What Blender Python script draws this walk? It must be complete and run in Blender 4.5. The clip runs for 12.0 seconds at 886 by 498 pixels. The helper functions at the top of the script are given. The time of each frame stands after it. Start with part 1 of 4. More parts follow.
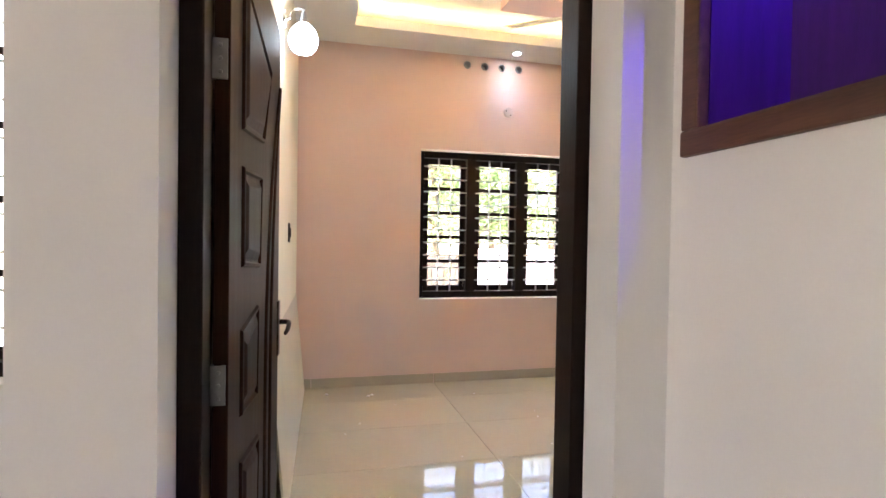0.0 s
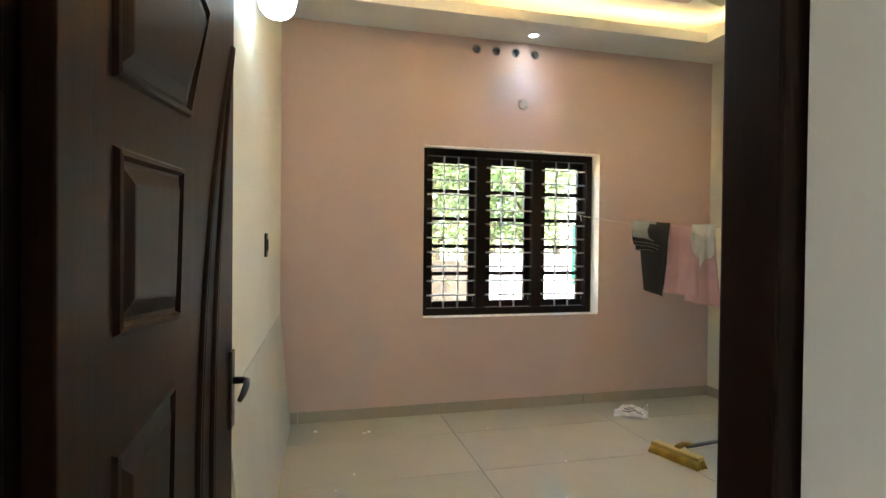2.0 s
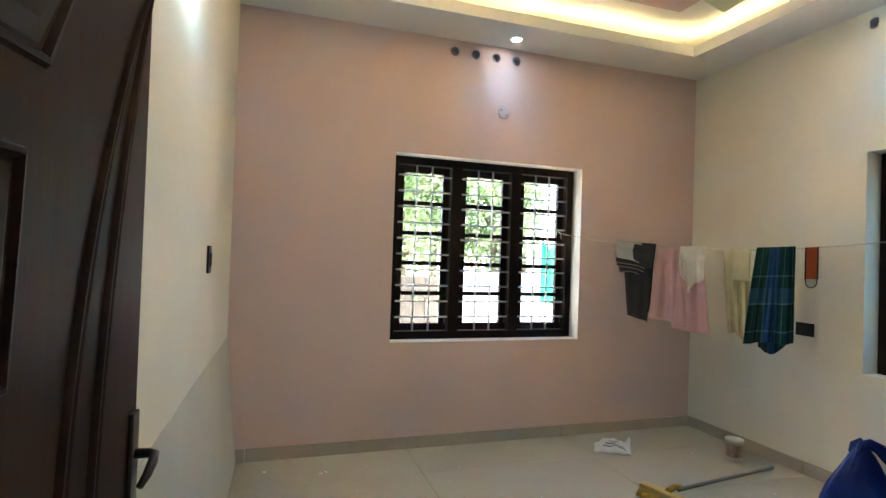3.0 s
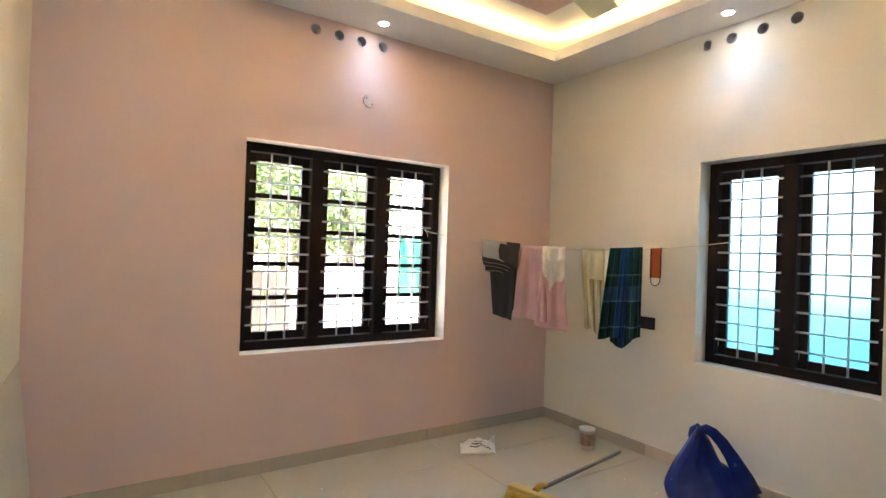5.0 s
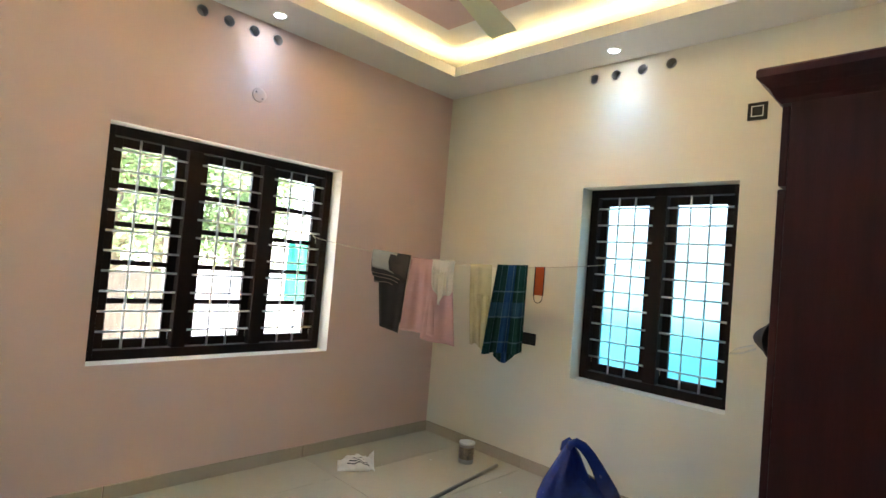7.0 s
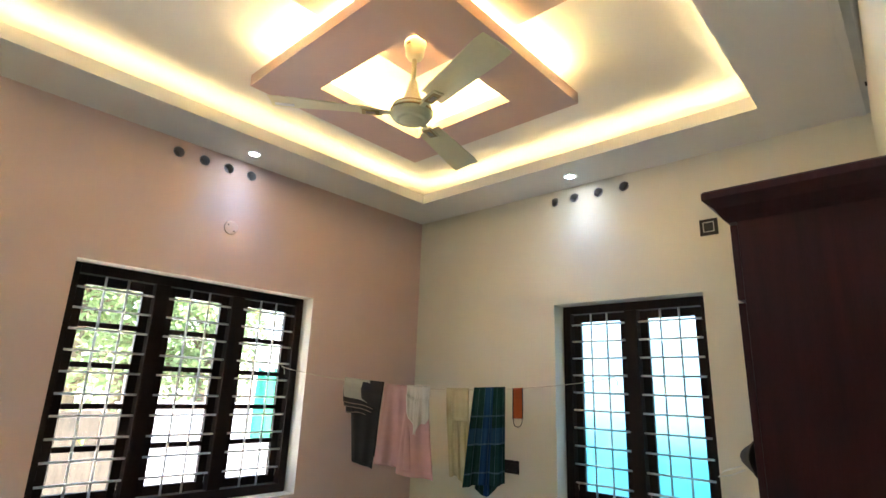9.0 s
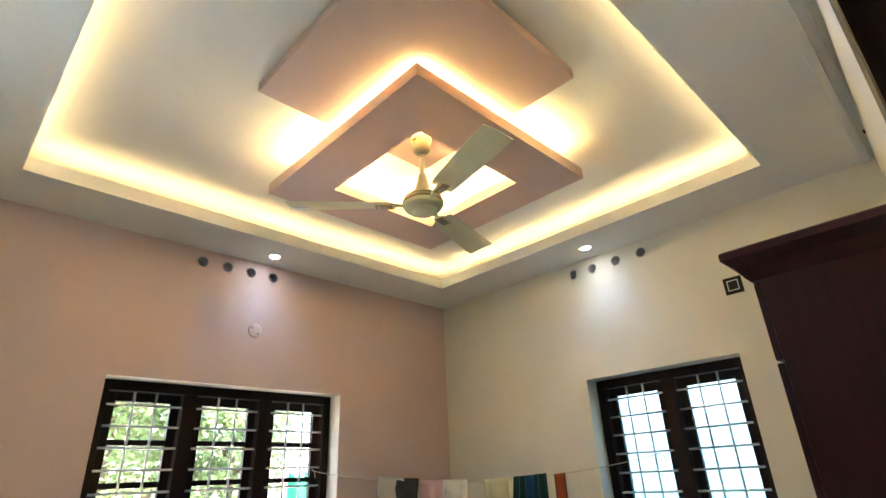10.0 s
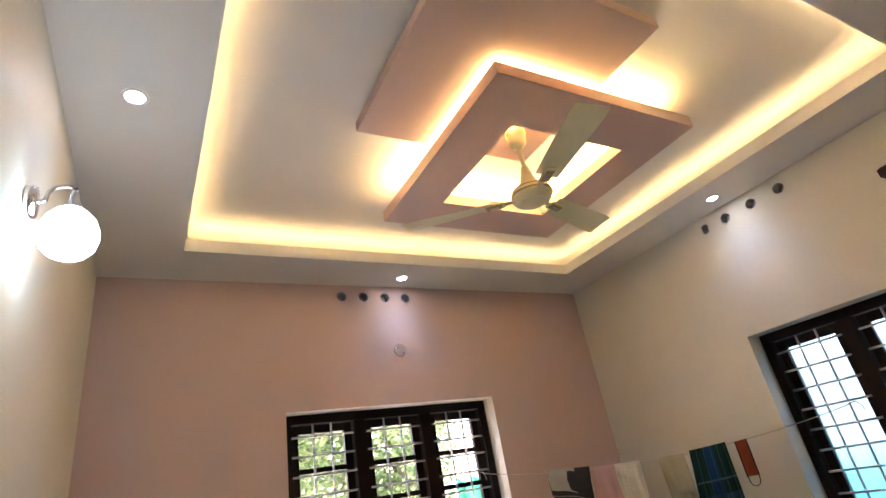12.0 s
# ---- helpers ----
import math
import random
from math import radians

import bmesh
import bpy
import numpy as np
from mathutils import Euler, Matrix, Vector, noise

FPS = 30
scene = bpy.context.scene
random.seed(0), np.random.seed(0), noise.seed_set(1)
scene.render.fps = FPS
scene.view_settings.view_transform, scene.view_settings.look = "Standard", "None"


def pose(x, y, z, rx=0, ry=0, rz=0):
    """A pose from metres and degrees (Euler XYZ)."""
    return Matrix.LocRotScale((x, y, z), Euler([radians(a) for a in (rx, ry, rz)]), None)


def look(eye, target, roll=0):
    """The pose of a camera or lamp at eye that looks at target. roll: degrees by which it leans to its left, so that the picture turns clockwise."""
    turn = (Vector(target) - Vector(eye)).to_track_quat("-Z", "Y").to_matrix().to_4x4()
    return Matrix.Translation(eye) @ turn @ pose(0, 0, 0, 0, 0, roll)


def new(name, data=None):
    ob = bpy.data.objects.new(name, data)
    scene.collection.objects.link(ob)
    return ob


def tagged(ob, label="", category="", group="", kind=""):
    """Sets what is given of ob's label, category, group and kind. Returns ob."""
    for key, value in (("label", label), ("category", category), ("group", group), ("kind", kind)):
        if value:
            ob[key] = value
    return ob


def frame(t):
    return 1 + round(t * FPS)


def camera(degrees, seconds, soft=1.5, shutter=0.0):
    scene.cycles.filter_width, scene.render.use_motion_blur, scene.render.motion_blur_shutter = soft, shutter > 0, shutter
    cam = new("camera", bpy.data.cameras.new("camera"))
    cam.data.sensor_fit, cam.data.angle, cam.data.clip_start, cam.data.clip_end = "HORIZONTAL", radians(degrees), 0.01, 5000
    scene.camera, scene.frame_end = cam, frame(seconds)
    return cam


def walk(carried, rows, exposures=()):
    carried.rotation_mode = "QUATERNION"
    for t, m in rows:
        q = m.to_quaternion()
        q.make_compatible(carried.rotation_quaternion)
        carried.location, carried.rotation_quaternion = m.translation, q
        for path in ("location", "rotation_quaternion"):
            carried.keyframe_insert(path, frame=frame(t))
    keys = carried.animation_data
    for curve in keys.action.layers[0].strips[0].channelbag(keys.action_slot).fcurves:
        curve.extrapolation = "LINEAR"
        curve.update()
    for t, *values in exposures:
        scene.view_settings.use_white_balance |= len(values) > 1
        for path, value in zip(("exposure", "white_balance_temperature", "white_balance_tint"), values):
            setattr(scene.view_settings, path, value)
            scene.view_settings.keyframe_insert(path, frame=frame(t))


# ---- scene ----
cam = camera(80.2, 12.0)
PATH = [
    (0, (-3.416, -4.441, 1.246), (-2.936, -2.5, 1.209), 0.9),
    (0.5, (-3.393, -4.327, 1.243), (-2.914, -2.385, 1.208), 0.7),
    (1, (-3.384, -4.154, 1.261), (-2.906, -2.212, 1.227), 0.4),
    (1.5, (-3.376, -4.01, 1.291), (-2.899, -2.068, 1.254), 0.5),
    (2, (-3.34, -3.848, 1.296), (-2.852, -1.908, 1.27), 0.6),
    (2.5, (-3.308, -3.686, 1.328), (-2.815, -1.748, 1.308), 0.8),
    (3, (-3.303, -3.502, 1.318), (-2.685, -1.6, 1.347), 1.9),
    (5, (-3.281, -3.25, 1.378), (-2.165, -1.591, 1.389), 1.9),
    (5.5, (-3.261, -3.235, 1.382), (-2.06, -1.635, 1.397), 2.4),
    (6, (-3.242, -3.222, 1.383), (-1.949, -1.697, 1.399), 3.1),
    (6.5, (-3.223, -3.213, 1.387), (-1.843, -1.766, 1.396), 3.8),
    (8.5, (-3.191, -3.216, 1.413), (-1.745, -1.889, 1.797), 3.5),
    (9, (-3.199, -3.222, 1.42), (-1.78, -1.911, 1.936), 2.1),
    (9.5, (-3.204, -3.229, 1.427), (-1.836, -1.932, 2.095), 0.0),
    (10, (-3.212, -3.238, 1.431), (-1.917, -1.945, 2.239), -2.6),
    (10.5, (-3.217, -3.248, 1.433), (-2.009, -1.932, 2.332), -6.0),
    (11, (-3.23, -3.251, 1.434), (-2.122, -1.881, 2.379), -9.1),
    (11.5, (-3.249, -3.249, 1.431), (-2.226, -1.806, 2.365), -10.8),
    (12, (-3.26, -3.246, 1.426), (-2.305, -1.704, 2.27), -10.2),
]
walk(cam, [(t, look(eye, target, roll)) for t, eye, target, roll in PATH],
     exposures=[(0, 4.22, 7150, 27), (0.8, 4.16, 7100, 23), (1.5, 3.9, 7100, 15), (2.0, 3.67, 7000, 11), (2.5, 3.6, 6450, 12), (3.2, 3.6, 6300, 13),
                (5.0, 3.9, 6980, 23), (6.5, 3.84, 6660, 12), (8.5, 3.6, 6600, 15), (9.5, 3.48, 6580, 15), (10.5, 3.37, 6850, 13), (12, 3.13, 7020, 29)])

# ---- world and sun ----
world = bpy.data.worlds.new("world")
scene.world = world
world.use_nodes = True
sky = world.node_tree.nodes.new("ShaderNodeTexSky")
sky.sky_type, sky.sun_disc = "NISHITA", False
sky.sun_elevation, sky.sun_rotation = radians(54.9), radians(267)
world.node_tree.links.new(sky.outputs[0], world.node_tree.nodes["Background"].inputs[0])
world.node_tree.nodes["Background"].inputs[1].default_value = 0.15
sun = new("sun", bpy.data.lights.new("sun", "SUN"))
sun.data.energy, sun.data.angle, sun.data.color = 5.0, radians(0.6), (1.0, 0.95, 0.88)
sun.matrix_world = look((-7.0, -0.37, 10.0), (0, 0, 0))

H = 2.852          # soffit height
SLAB = 3.03        # tray top
SOUTH = -3.18      # inner face of the door wall at the east end


# ---- materials ----
def material(name, color, rough=0.5, metal=0.0, vary=0.08, scale=6.0, grain=60.0, bump=0.0, spec=0.5, stretch=(1, 1, 1), random=0.0, coat=0.0):
    m = bpy.data.materials.new(name)
    m.use_nodes = True
    n, l = m.node_tree.nodes, m.node_tree.links
    b = n["Principled BSDF"]
    b.inputs["Metallic"].default_value = metal
    b.inputs["Specular IOR Level"].default_value = spec
    b.inputs["Coat Weight"].default_value = coat
    co, mp = n.new("ShaderNodeTexCoord"), n.new("ShaderNodeMapping")
    mp.inputs["Scale"].default_value = stretch
    l.new(co.outputs["Object"], mp.inputs["Vector"])
    big, small = n.new("ShaderNodeTexNoise"), n.new("ShaderNodeTexNoise")
    big.inputs["Scale"].default_value, big.inputs["Detail"].default_value = scale, 4
    small.inputs["Scale"].default_value, small.inputs["Detail"].default_value = grain, 3
    l.new(mp.outputs[0], big.inputs["Vector"])
    l.new(mp.outputs[0], small.inputs["Vector"])
    mix = n.new("ShaderNodeMath")
    mix.operation = "MULTIPLY_ADD"
    mix.inputs[1].default_value = 0.4
    l.new(small.outputs["Fac"], mix.inputs[0])
    l.new(big.outputs["Fac"], mix.inputs[2])
    fac = mix.outputs[0]
    if random:
        info, add = n.new("ShaderNodeObjectInfo"), n.new("ShaderNodeMath")
        add.operation = "MULTIPLY_ADD"
        add.inputs[1].default_value = random
        l.new(info.outputs["Random"], add.inputs[0])
        l.new(fac, add.inputs[2])
        fac = add.outputs[0]
    ramp = n.new("ShaderNodeValToRGB")
    lo, hi = ramp.color_ramp.elements
    lo.position, hi.position = 0.45, 0.95
    lo.color = (*[max(0.0, c * (1 - vary)) for c in color], 1)
    hi.color = (*[min(1.0, c * (1 + vary)) for c in color], 1)
    l.new(fac, ramp.inputs[0])
    l.new(ramp.outputs[0], b.inputs["Base Color"])
    rr = n.new("ShaderNodeMapRange")
    rr.inputs["To Min"].default_value, rr.inputs["To Max"].default_value = max(0.02, rough * 0.85), min(1, rough * 1.15)
    l.new(big.outputs["Fac"], rr.inputs["Value"])
    l.new(rr.outputs[0], b.inputs["Roughness"])
    if bump:
        bp = n.new("ShaderNodeBump")
        bp.inputs["Strength"].default_value, bp.inputs["Distance"].default_value = bump, 0.004
        l.new(mix.outputs[0], bp.inputs["Height"])
        l.new(bp.outputs[0], b.inputs["Normal"])
    return m


def glow(name, color, strength):
    m = bpy.data.materials.new(name)
    m.use_nodes = True
    b = m.node_tree.nodes["Principled BSDF"]
    b.inputs["Base Color"].default_value = (0.8, 0.8, 0.8, 1)
    b.inputs["Emission Color"].default_value = (*color, 1)
    b.inputs["Emission Strength"].default_value = strength
    return m


def glass(name, color=(1, 1, 1), rough=0.0, ior=1.05):
    m = bpy.data.materials.new(name)
    m.use_nodes = True
    b = m.node_tree.nodes["Principled BSDF"]
    b.inputs["Base Color"].default_value = (*color, 1)
    b.inputs["Transmission Weight"].default_value = 1.0
    b.inputs["Roughness"].default_value = rough
    b.inputs["IOR"].default_value = ior
    return m


WHITE = material("cream_wall_paint", (0.81, 0.765, 0.63), 0.55, vary=0.03, scale=2.5, grain=180, bump=0.06)
HALL = material("white_wall_paint", (0.78, 0.77, 0.75), 0.5, vary=0.03, scale=2.5, grain=180, bump=0.06)
PINK = material("pink_wall_paint", (0.70, 0.512, 0.447), 0.5, vary=0.04, scale=2.0, grain=160, bump=0.06)
CEIL = material("white_ceiling_paint", (0.86, 0.84, 0.80), 0.6, vary=0.02, scale=2.0, grain=150, bump=0.03)
MAUVE = material("mauve_panel_paint", (0.67, 0.47, 0.40), 0.5, vary=0.04, scale=3.0, grain=150, bump=0.03)
TILE = material("polished_beige_tile", (0.52, 0.475, 0.36), 0.045, vary=0.05, scale=1.6, grain=40, random=0.15)
GROUT = material("tile_grout", (0.10, 0.07, 0.045), 0.9, vary=0.2)
SKIRT = material("grey_skirting_tile", (0.46, 0.395, 0.30), 0.2, vary=0.06, scale=3, grain=60, random=0.12)
FRAME = material("dark_brown_frame_wood", (0.014, 0.0055, 0.0035), 0.42, spec=0.16, vary=0.35, scale=3, grain=40, bump=0.15, stretch=(8, 8, 0.7))
DOOR = material("brown_door_veneer", (0.030, 0.0115, 0.006), 0.45, spec=0.09, vary=0.35, scale=3, grain=30, bump=0.1, stretch=(12, 12, 0.6))
MAROON = material("maroon_wardrobe_laminate", (0.040, 0.008, 0.008), 0.42, spec=0.25, vary=0.3, scale=4, grain=50, bump=0.05, stretch=(6, 6, 0.5))
TEAK = material("reddish_niche_wood", (0.10, 0.045, 0.028), 0.4, vary=0.4, scale=4, grain=40, bump=0.15, stretch=(10, 1, 10))
STEEL = material("painted_steel_bar", (0.78, 0.78, 0.76), 0.45, metal=0.1, vary=0.08)
CHROME = material("polished_chrome", (0.75, 0.75, 0.76), 0.12, metal=1.0, vary=0.05)
HINGE = material("brushed_steel_hinge", (0.26, 0.26, 0.255), 0.35, metal=0.9, vary=0.15)
BRONZE = material("dark_bronze_handle", (0.05, 0.04, 0.035), 0.3, metal=0.7, vary=0.2)
BLACK = material("black_plastic", (0.008, 0.008, 0.008), 0.4, vary=0.2, spec=0.25)
WPLASTIC = material("white_plastic", (0.75, 0.75, 0.72), 0.35, vary=0.03)
PIPE = material("grey_pvc_pipe", (0.42, 0.42, 0.43), 0.5, vary=0.1)
# closes the pipe holes; the shade of their depth is put into this grey
DARK = material("pipe_depth_shade", (0.30, 0.30, 0.31), 0.9, vary=0.3)
FANP = material("cream_fan_enamel", (0.76, 0.71, 0.46), 0.35, vary=0.05)
FANG = material("fan_gold_trim", (0.45, 0.34, 0.16), 0.3, metal=0.6, vary=0.1)
GLASS = glass("clear_glass")
FROST = glass("frosted_glass", (0.60, 0.88, 0.97), 0.32, 1.4)
LEDB = glow("warm_led_strip_bright", (1.0, 0.80, 0.33), 8.2)
LED = glow("warm_led_strip", (1.0, 0.77, 0.36), 2.5)
COOL = glow("cool_led_disc", (0.72, 0.86, 1.0), 10.0)
GLOBE = glow("opal_globe", (0.58, 0.84, 1.0), 1.9)
VIOLET = glow("violet_led", (0.07, 0.012, 1.0), 5.5)
LINER = material("niche_liner", (0.05, 0.010, 0.12), 0.5, vary=0.25, scale=5, grain=40, stretch=(10, 10, 1))


# ---- mesh helpers ----
def thing(name, label="", category="", at=(0, 0, 0), group="", kind=""):
    ob = new(name)
    ob.empty_display_size = 0.1
    ob.location = at
    return tagged(ob, label, category, group, kind)


def mesh_of(name, bm, mats, smooth=False):
    bmesh.ops.recalc_face_normals(bm, faces=bm.faces)
    me = bpy.data.meshes.new(name)
    bm.to_mesh(me)
    bm.free()
    for m in mats if isinstance(mats, (list, tuple)) else [mats]:
        me.materials.append(m)
    if smooth:
        for p in me.polygons:
            p.use_smooth = True
    return me


def part(name, bm, mat, parent=None, label="", smooth=False, kind=""):
    ob = new(name, mesh_of(name, bm, mat, smooth))
    if parent is not None:
        ob.parent = parent
        ob.matrix_parent_inverse = Matrix.Translation(parent.location).inverted() if parent.parent is None else Matrix()
    return tagged(ob, label, kind=kind)


def structure(name, bm, mat, label="", category="", smooth=False):
    return tagged(part(name, bm, mat, None, "", smooth), label, category, kind="structure")


def add_box(bm, lo, hi, bevel=0.0, mat=0, turn=None):
    r = bmesh.ops.create_cube(bm, size=1.0)
    vs = r["verts"]
    c = [(a + b) / 2 for a, b in zip(lo, hi)]
    s = [abs(b - a) for a, b in zip(lo, hi)]
    m = Matrix.Translation(c) @ Matrix.Diagonal((*s, 1))
    if turn is not None:
        m = turn @ m
    bmesh.ops.transform(bm, matrix=m, verts=vs)
    faces = {f for v in vs for f in v.link_faces}
    if bevel:
        edges = {e for f in faces for e in f.edges}
        out = bmesh.ops.bevel(bm, geom=list(edges), offset=bevel, segments=2, affect="EDGES", profile=0.6)
        faces = set(out["faces"]) | {f for f in faces if f.is_valid}
    for f in faces:
        f.material_index = mat
    return bm


def box(lo, hi, bevel=0.0, turn=None):
    return add_box(bmesh.new(), lo, hi, bevel, 0, turn)


def add_tube(bm, pts, r, n=8, caps=True, mat=0):
    """A round bar along a line of points; r: one radius or one a point."""
    pts = [Vector(p) for p in pts]
    rs = r if isinstance(r, (list, tuple)) else [r] * len(pts)
    rings, side = [], None
    for i, p in enumerate(pts):
        d = (pts[min(i + 1, len(pts) - 1)] - pts[max(i - 1, 0)]).normalized()
        if side is None:
            side = d.orthogonal().normalized()
        side = (side - d * side.dot(d)).normalized()
        up = d.cross(side)
        rings.append([bm.verts.new(p + rs[i] * (math.cos(a) * side + math.sin(a) * up)) for a in (2 * math.pi * k / n for k in range(n))])
    for a, b in zip(rings, rings[1:]):
        for k in range(n):
            f = bm.faces.new((a[k], a[(k + 1) % n], b[(k + 1) % n], b[k]))
            f.material_index, f.smooth = mat, True
    if caps:
        for ring in (rings[0], rings[-1]):
            bm.faces.new(ring).material_index = mat
    return bm


def tube(pts, r, n=8, caps=True):
    return add_tube(bmesh.new(), pts, r, n, caps)


def add_lathe(bm, prof, n=24, at=(0, 0, 0), turn=None, mat=0):
    """A turned shape from (radius, height) pairs, round z."""
    m = Matrix.Translation(at) @ (turn or Matrix())
    rings = []
    for r, z in prof:
        rings.append([bm.verts.new(m @ Vector((max(r, 1e-4) * math.cos(a), max(r, 1e-4) * math.sin(a), z))) for a in (2 * math.pi * k / n for k in range(n))])
    for a, b in zip(rings, rings[1:]):
        for k in range(n):
            f = bm.faces.new((a[k], a[(k + 1) % n], b[(k + 1) % n], b[k]))
            f.smooth, f.material_index = True, mat
    for ring in (rings[0], rings[-1]):
        bm.faces.new(ring).material_index = mat
    return bm


def lathe(prof, n=24, at=(0, 0, 0), turn=None):
    return add_lathe(bmesh.new(), prof, n, at, turn)


def sheet(fn, nu, nv, thick=0.002):
    """A cloth: fn(u, v) gives its points; it gets a back side."""
    bm = bmesh.new()
    g = [[bm.verts.new(fn(i / nu, j / nv)) for j in range(nv + 1)] for i in range(nu + 1)]
    for i in range(nu):
        for j in range(nv):
            bm.faces.new((g[i][j], g[i + 1][j], g[i + 1][j + 1], g[i][j + 1])).smooth = True
    bmesh.ops.recalc_face_normals(bm, faces=bm.faces)
    bmesh.ops.solidify(bm, geom=bm.faces[:], thickness=thick)
    return bm


def panel_wall(place, thick, us, zs, open_cells=(), holes=(), r=0.033):
    """A wall with openings and round pipe holes. place(u, z, d): a point on it, d metres into the wall. us, zs: cuts; cells are (i, j)."""
    bm = bmesh.new()
    nu, nz = len(us) - 1, len(zs) - 1
    opened = set(open_cells)

    def quad(pts, mat=0):
        f = bm.faces.new([bm.verts.new(p) for p in pts])
        f.material_index = mat

    for i in range(nu):
        for j in range(nz):
            if (i, j) in opened:
                continue
            a, b, c, d = us[i], us[i + 1], zs[j], zs[j + 1]
            quad([place(a, c, thick), place(a, d, thick), place(b, d, thick), place(b, c, thick)])
            if (i, j) in holes:
                cu, cz, n = (a + b) / 2, (c + d) / 2, 24
                ring = [(cu + r * math.cos(2 * math.pi * k / n), cz + r * math.sin(2 * math.pi * k / n)) for k in range(n)]
                edge = []
                for x, z in ring:
                    dx, dz = x - cu, z - cz
                    s = min((b - a) / 2 / max(abs(dx), 1e-9), (d - c) / 2 / max(abs(dz), 1e-9))
                    edge.append((cu + dx * s, cz + dz * s))
                corners = [(a, c), (b, c), (b, d), (a, d)]
                for k in range(n):
                    k2 = (k + 1) % n
                    quad([place(*ring[k], 0), place(*ring[k2], 0), place(*edge[k2], 0), place(*edge[k], 0)])
                    quad([place(*ring[k], 0), place(*ring[k2], 0), place(*ring[k2], 0.07), place(*ring[k], 0.07)], 1)
                    e1, e2 = edge[k], edge[k2]
                    if abs(e1[0] - e2[0]) > 1e-6 and abs(e1[1] - e2[1]) > 1e-6:
                        q = min(corners, key=lambda p: abs(p[0] - (e1[0] + e2[0]) / 2) + abs(p[1] - (e1[1] + e2[1]) / 2))
                        quad([place(*e1, 0), place(*e2, 0), place(*q, 0)])
                quad([place(*p, 0.07) for p in ring], 2)
            else:
                quad([place(a, c, 0), place(b, c, 0), place(b, d, 0), place(a, d, 0)])
            for di, dj, p, q in ((-1, 0, (a, c), (a, d)), (1, 0, (b, c), (b, d)), (0, -1, (a, c), (b, c)), (0, 1, (a, d), (b, d))):
                if (i + di, j + dj) in opened or not (0 <= i + di < nu and 0 <= j + dj < nz):
                    quad([place(*p, 0), place(*q, 0), place(*q, thick), place(*p, thick)], 3)
    bmesh.ops.remove_doubles(bm, verts=bm.verts, dist=1e-5)
    return bm


# ---- large structure ----
W1 = (-2.524, -1.064, 0.725, 2.022)      # north window opening: x0, x1, z0, z1
W2 = (-2.309, -1.337, 0.712, 2.015)      # east window opening: y0, y1, z0, z1
TOP = 3.2
NHOLES = (-2.125, -1.966, -1.806, -1.646)
EHOLES = (-1.333, -1.516, -1.699, -1.882)


def cuts(values):
    return sorted(set(round(v, 4) for v in values))


nu = cuts([-3.80, *W1[:2], 0.26] + [x + s for x in NHOLES for s in (-0.05, 0.05)])
nz = cuts([-0.5, *W1[2:], 2.720, 2.820, TOP])
structure("wall_north", panel_wall(lambda u, z, d: Vector((u, d, z)), 0.22, nu, nz,
          [(i, j) for i in range(len(nu) - 1) for j in range(len(nz) - 1) if W1[0] <= nu[i] < W1[1] and W1[2] <= nz[j] < W1[3]],
          {(nu.index(round(x - 0.05, 4)), nz.index(2.72)) for x in NHOLES}),
          [PINK, PIPE, DARK, WHITE], "pale pink painted plaster wall with window and pipe holes", "wall")
eu = cuts([-3.6, *W2[:2], 0.0] + [y + s for y in EHOLES for s in (-0.05, 0.05)])
ez = cuts([-0.5, *W2[2:], 2.718, 2.818, TOP])
structure("wall_east", panel_wall(lambda u, z, d: Vector((d, u, z)), 0.22, eu, ez,
          [(i, j) for i in range(len(eu) - 1) for j in range(len(ez) - 1) if W2[0] <= eu[i] < W2[1] and W2[2] <= ez[j] < W2[3]],
          {(eu.index(round(y - 0.05, 4)), ez.index(2.718)) for y in EHOLES}),
          [WHITE, PIPE, DARK, WHITE], "cream painted plaster wall with window and pipe holes", "wall")
LEFT = pose(-3.545, 0, 0, 0, 0, -1.3)    # the west wall leans out of square
structure("wall_west", box((-0.2, -3.20, -0.5), (0, 0.0, TOP), turn=LEFT), WHITE, "cream painted plaster wall behind the open door", "wall")

bm = bmesh.new()
SKEW = pose(0, SOUTH, 0, 0, 0, 2.1)      # the door wall runs a little out of square
add_box(bm, (-2.812, -0.2, -0.1), (0.0, 0.0, TOP), 0, 0, SKEW)
add_box(bm, (-3.662, -0.2, 2.075), (-2.812, 0.0, TOP), 0, 0, SKEW)
structure("wall_south", bm, WHITE, "cream painted plaster wall with the doorway", "wall")
bm = bmesh.new()
add_box(bm, (-2.836, -3.525, -0.1), (-2.55, -3.405, TOP))
add_box(bm, (-3.668, -3.47, 2.079), (-2.836, -3.41, TOP))
structure("wall_hall_door", bm, HALL, "white painted plaster reveal round the doorway", "wall")
structure("wall_hall_left", box((-3.89, -3.47, -0.1), (-3.668, -3.265, TOP)), HALL, "white painted plaster wall beside the doorway", "wall")

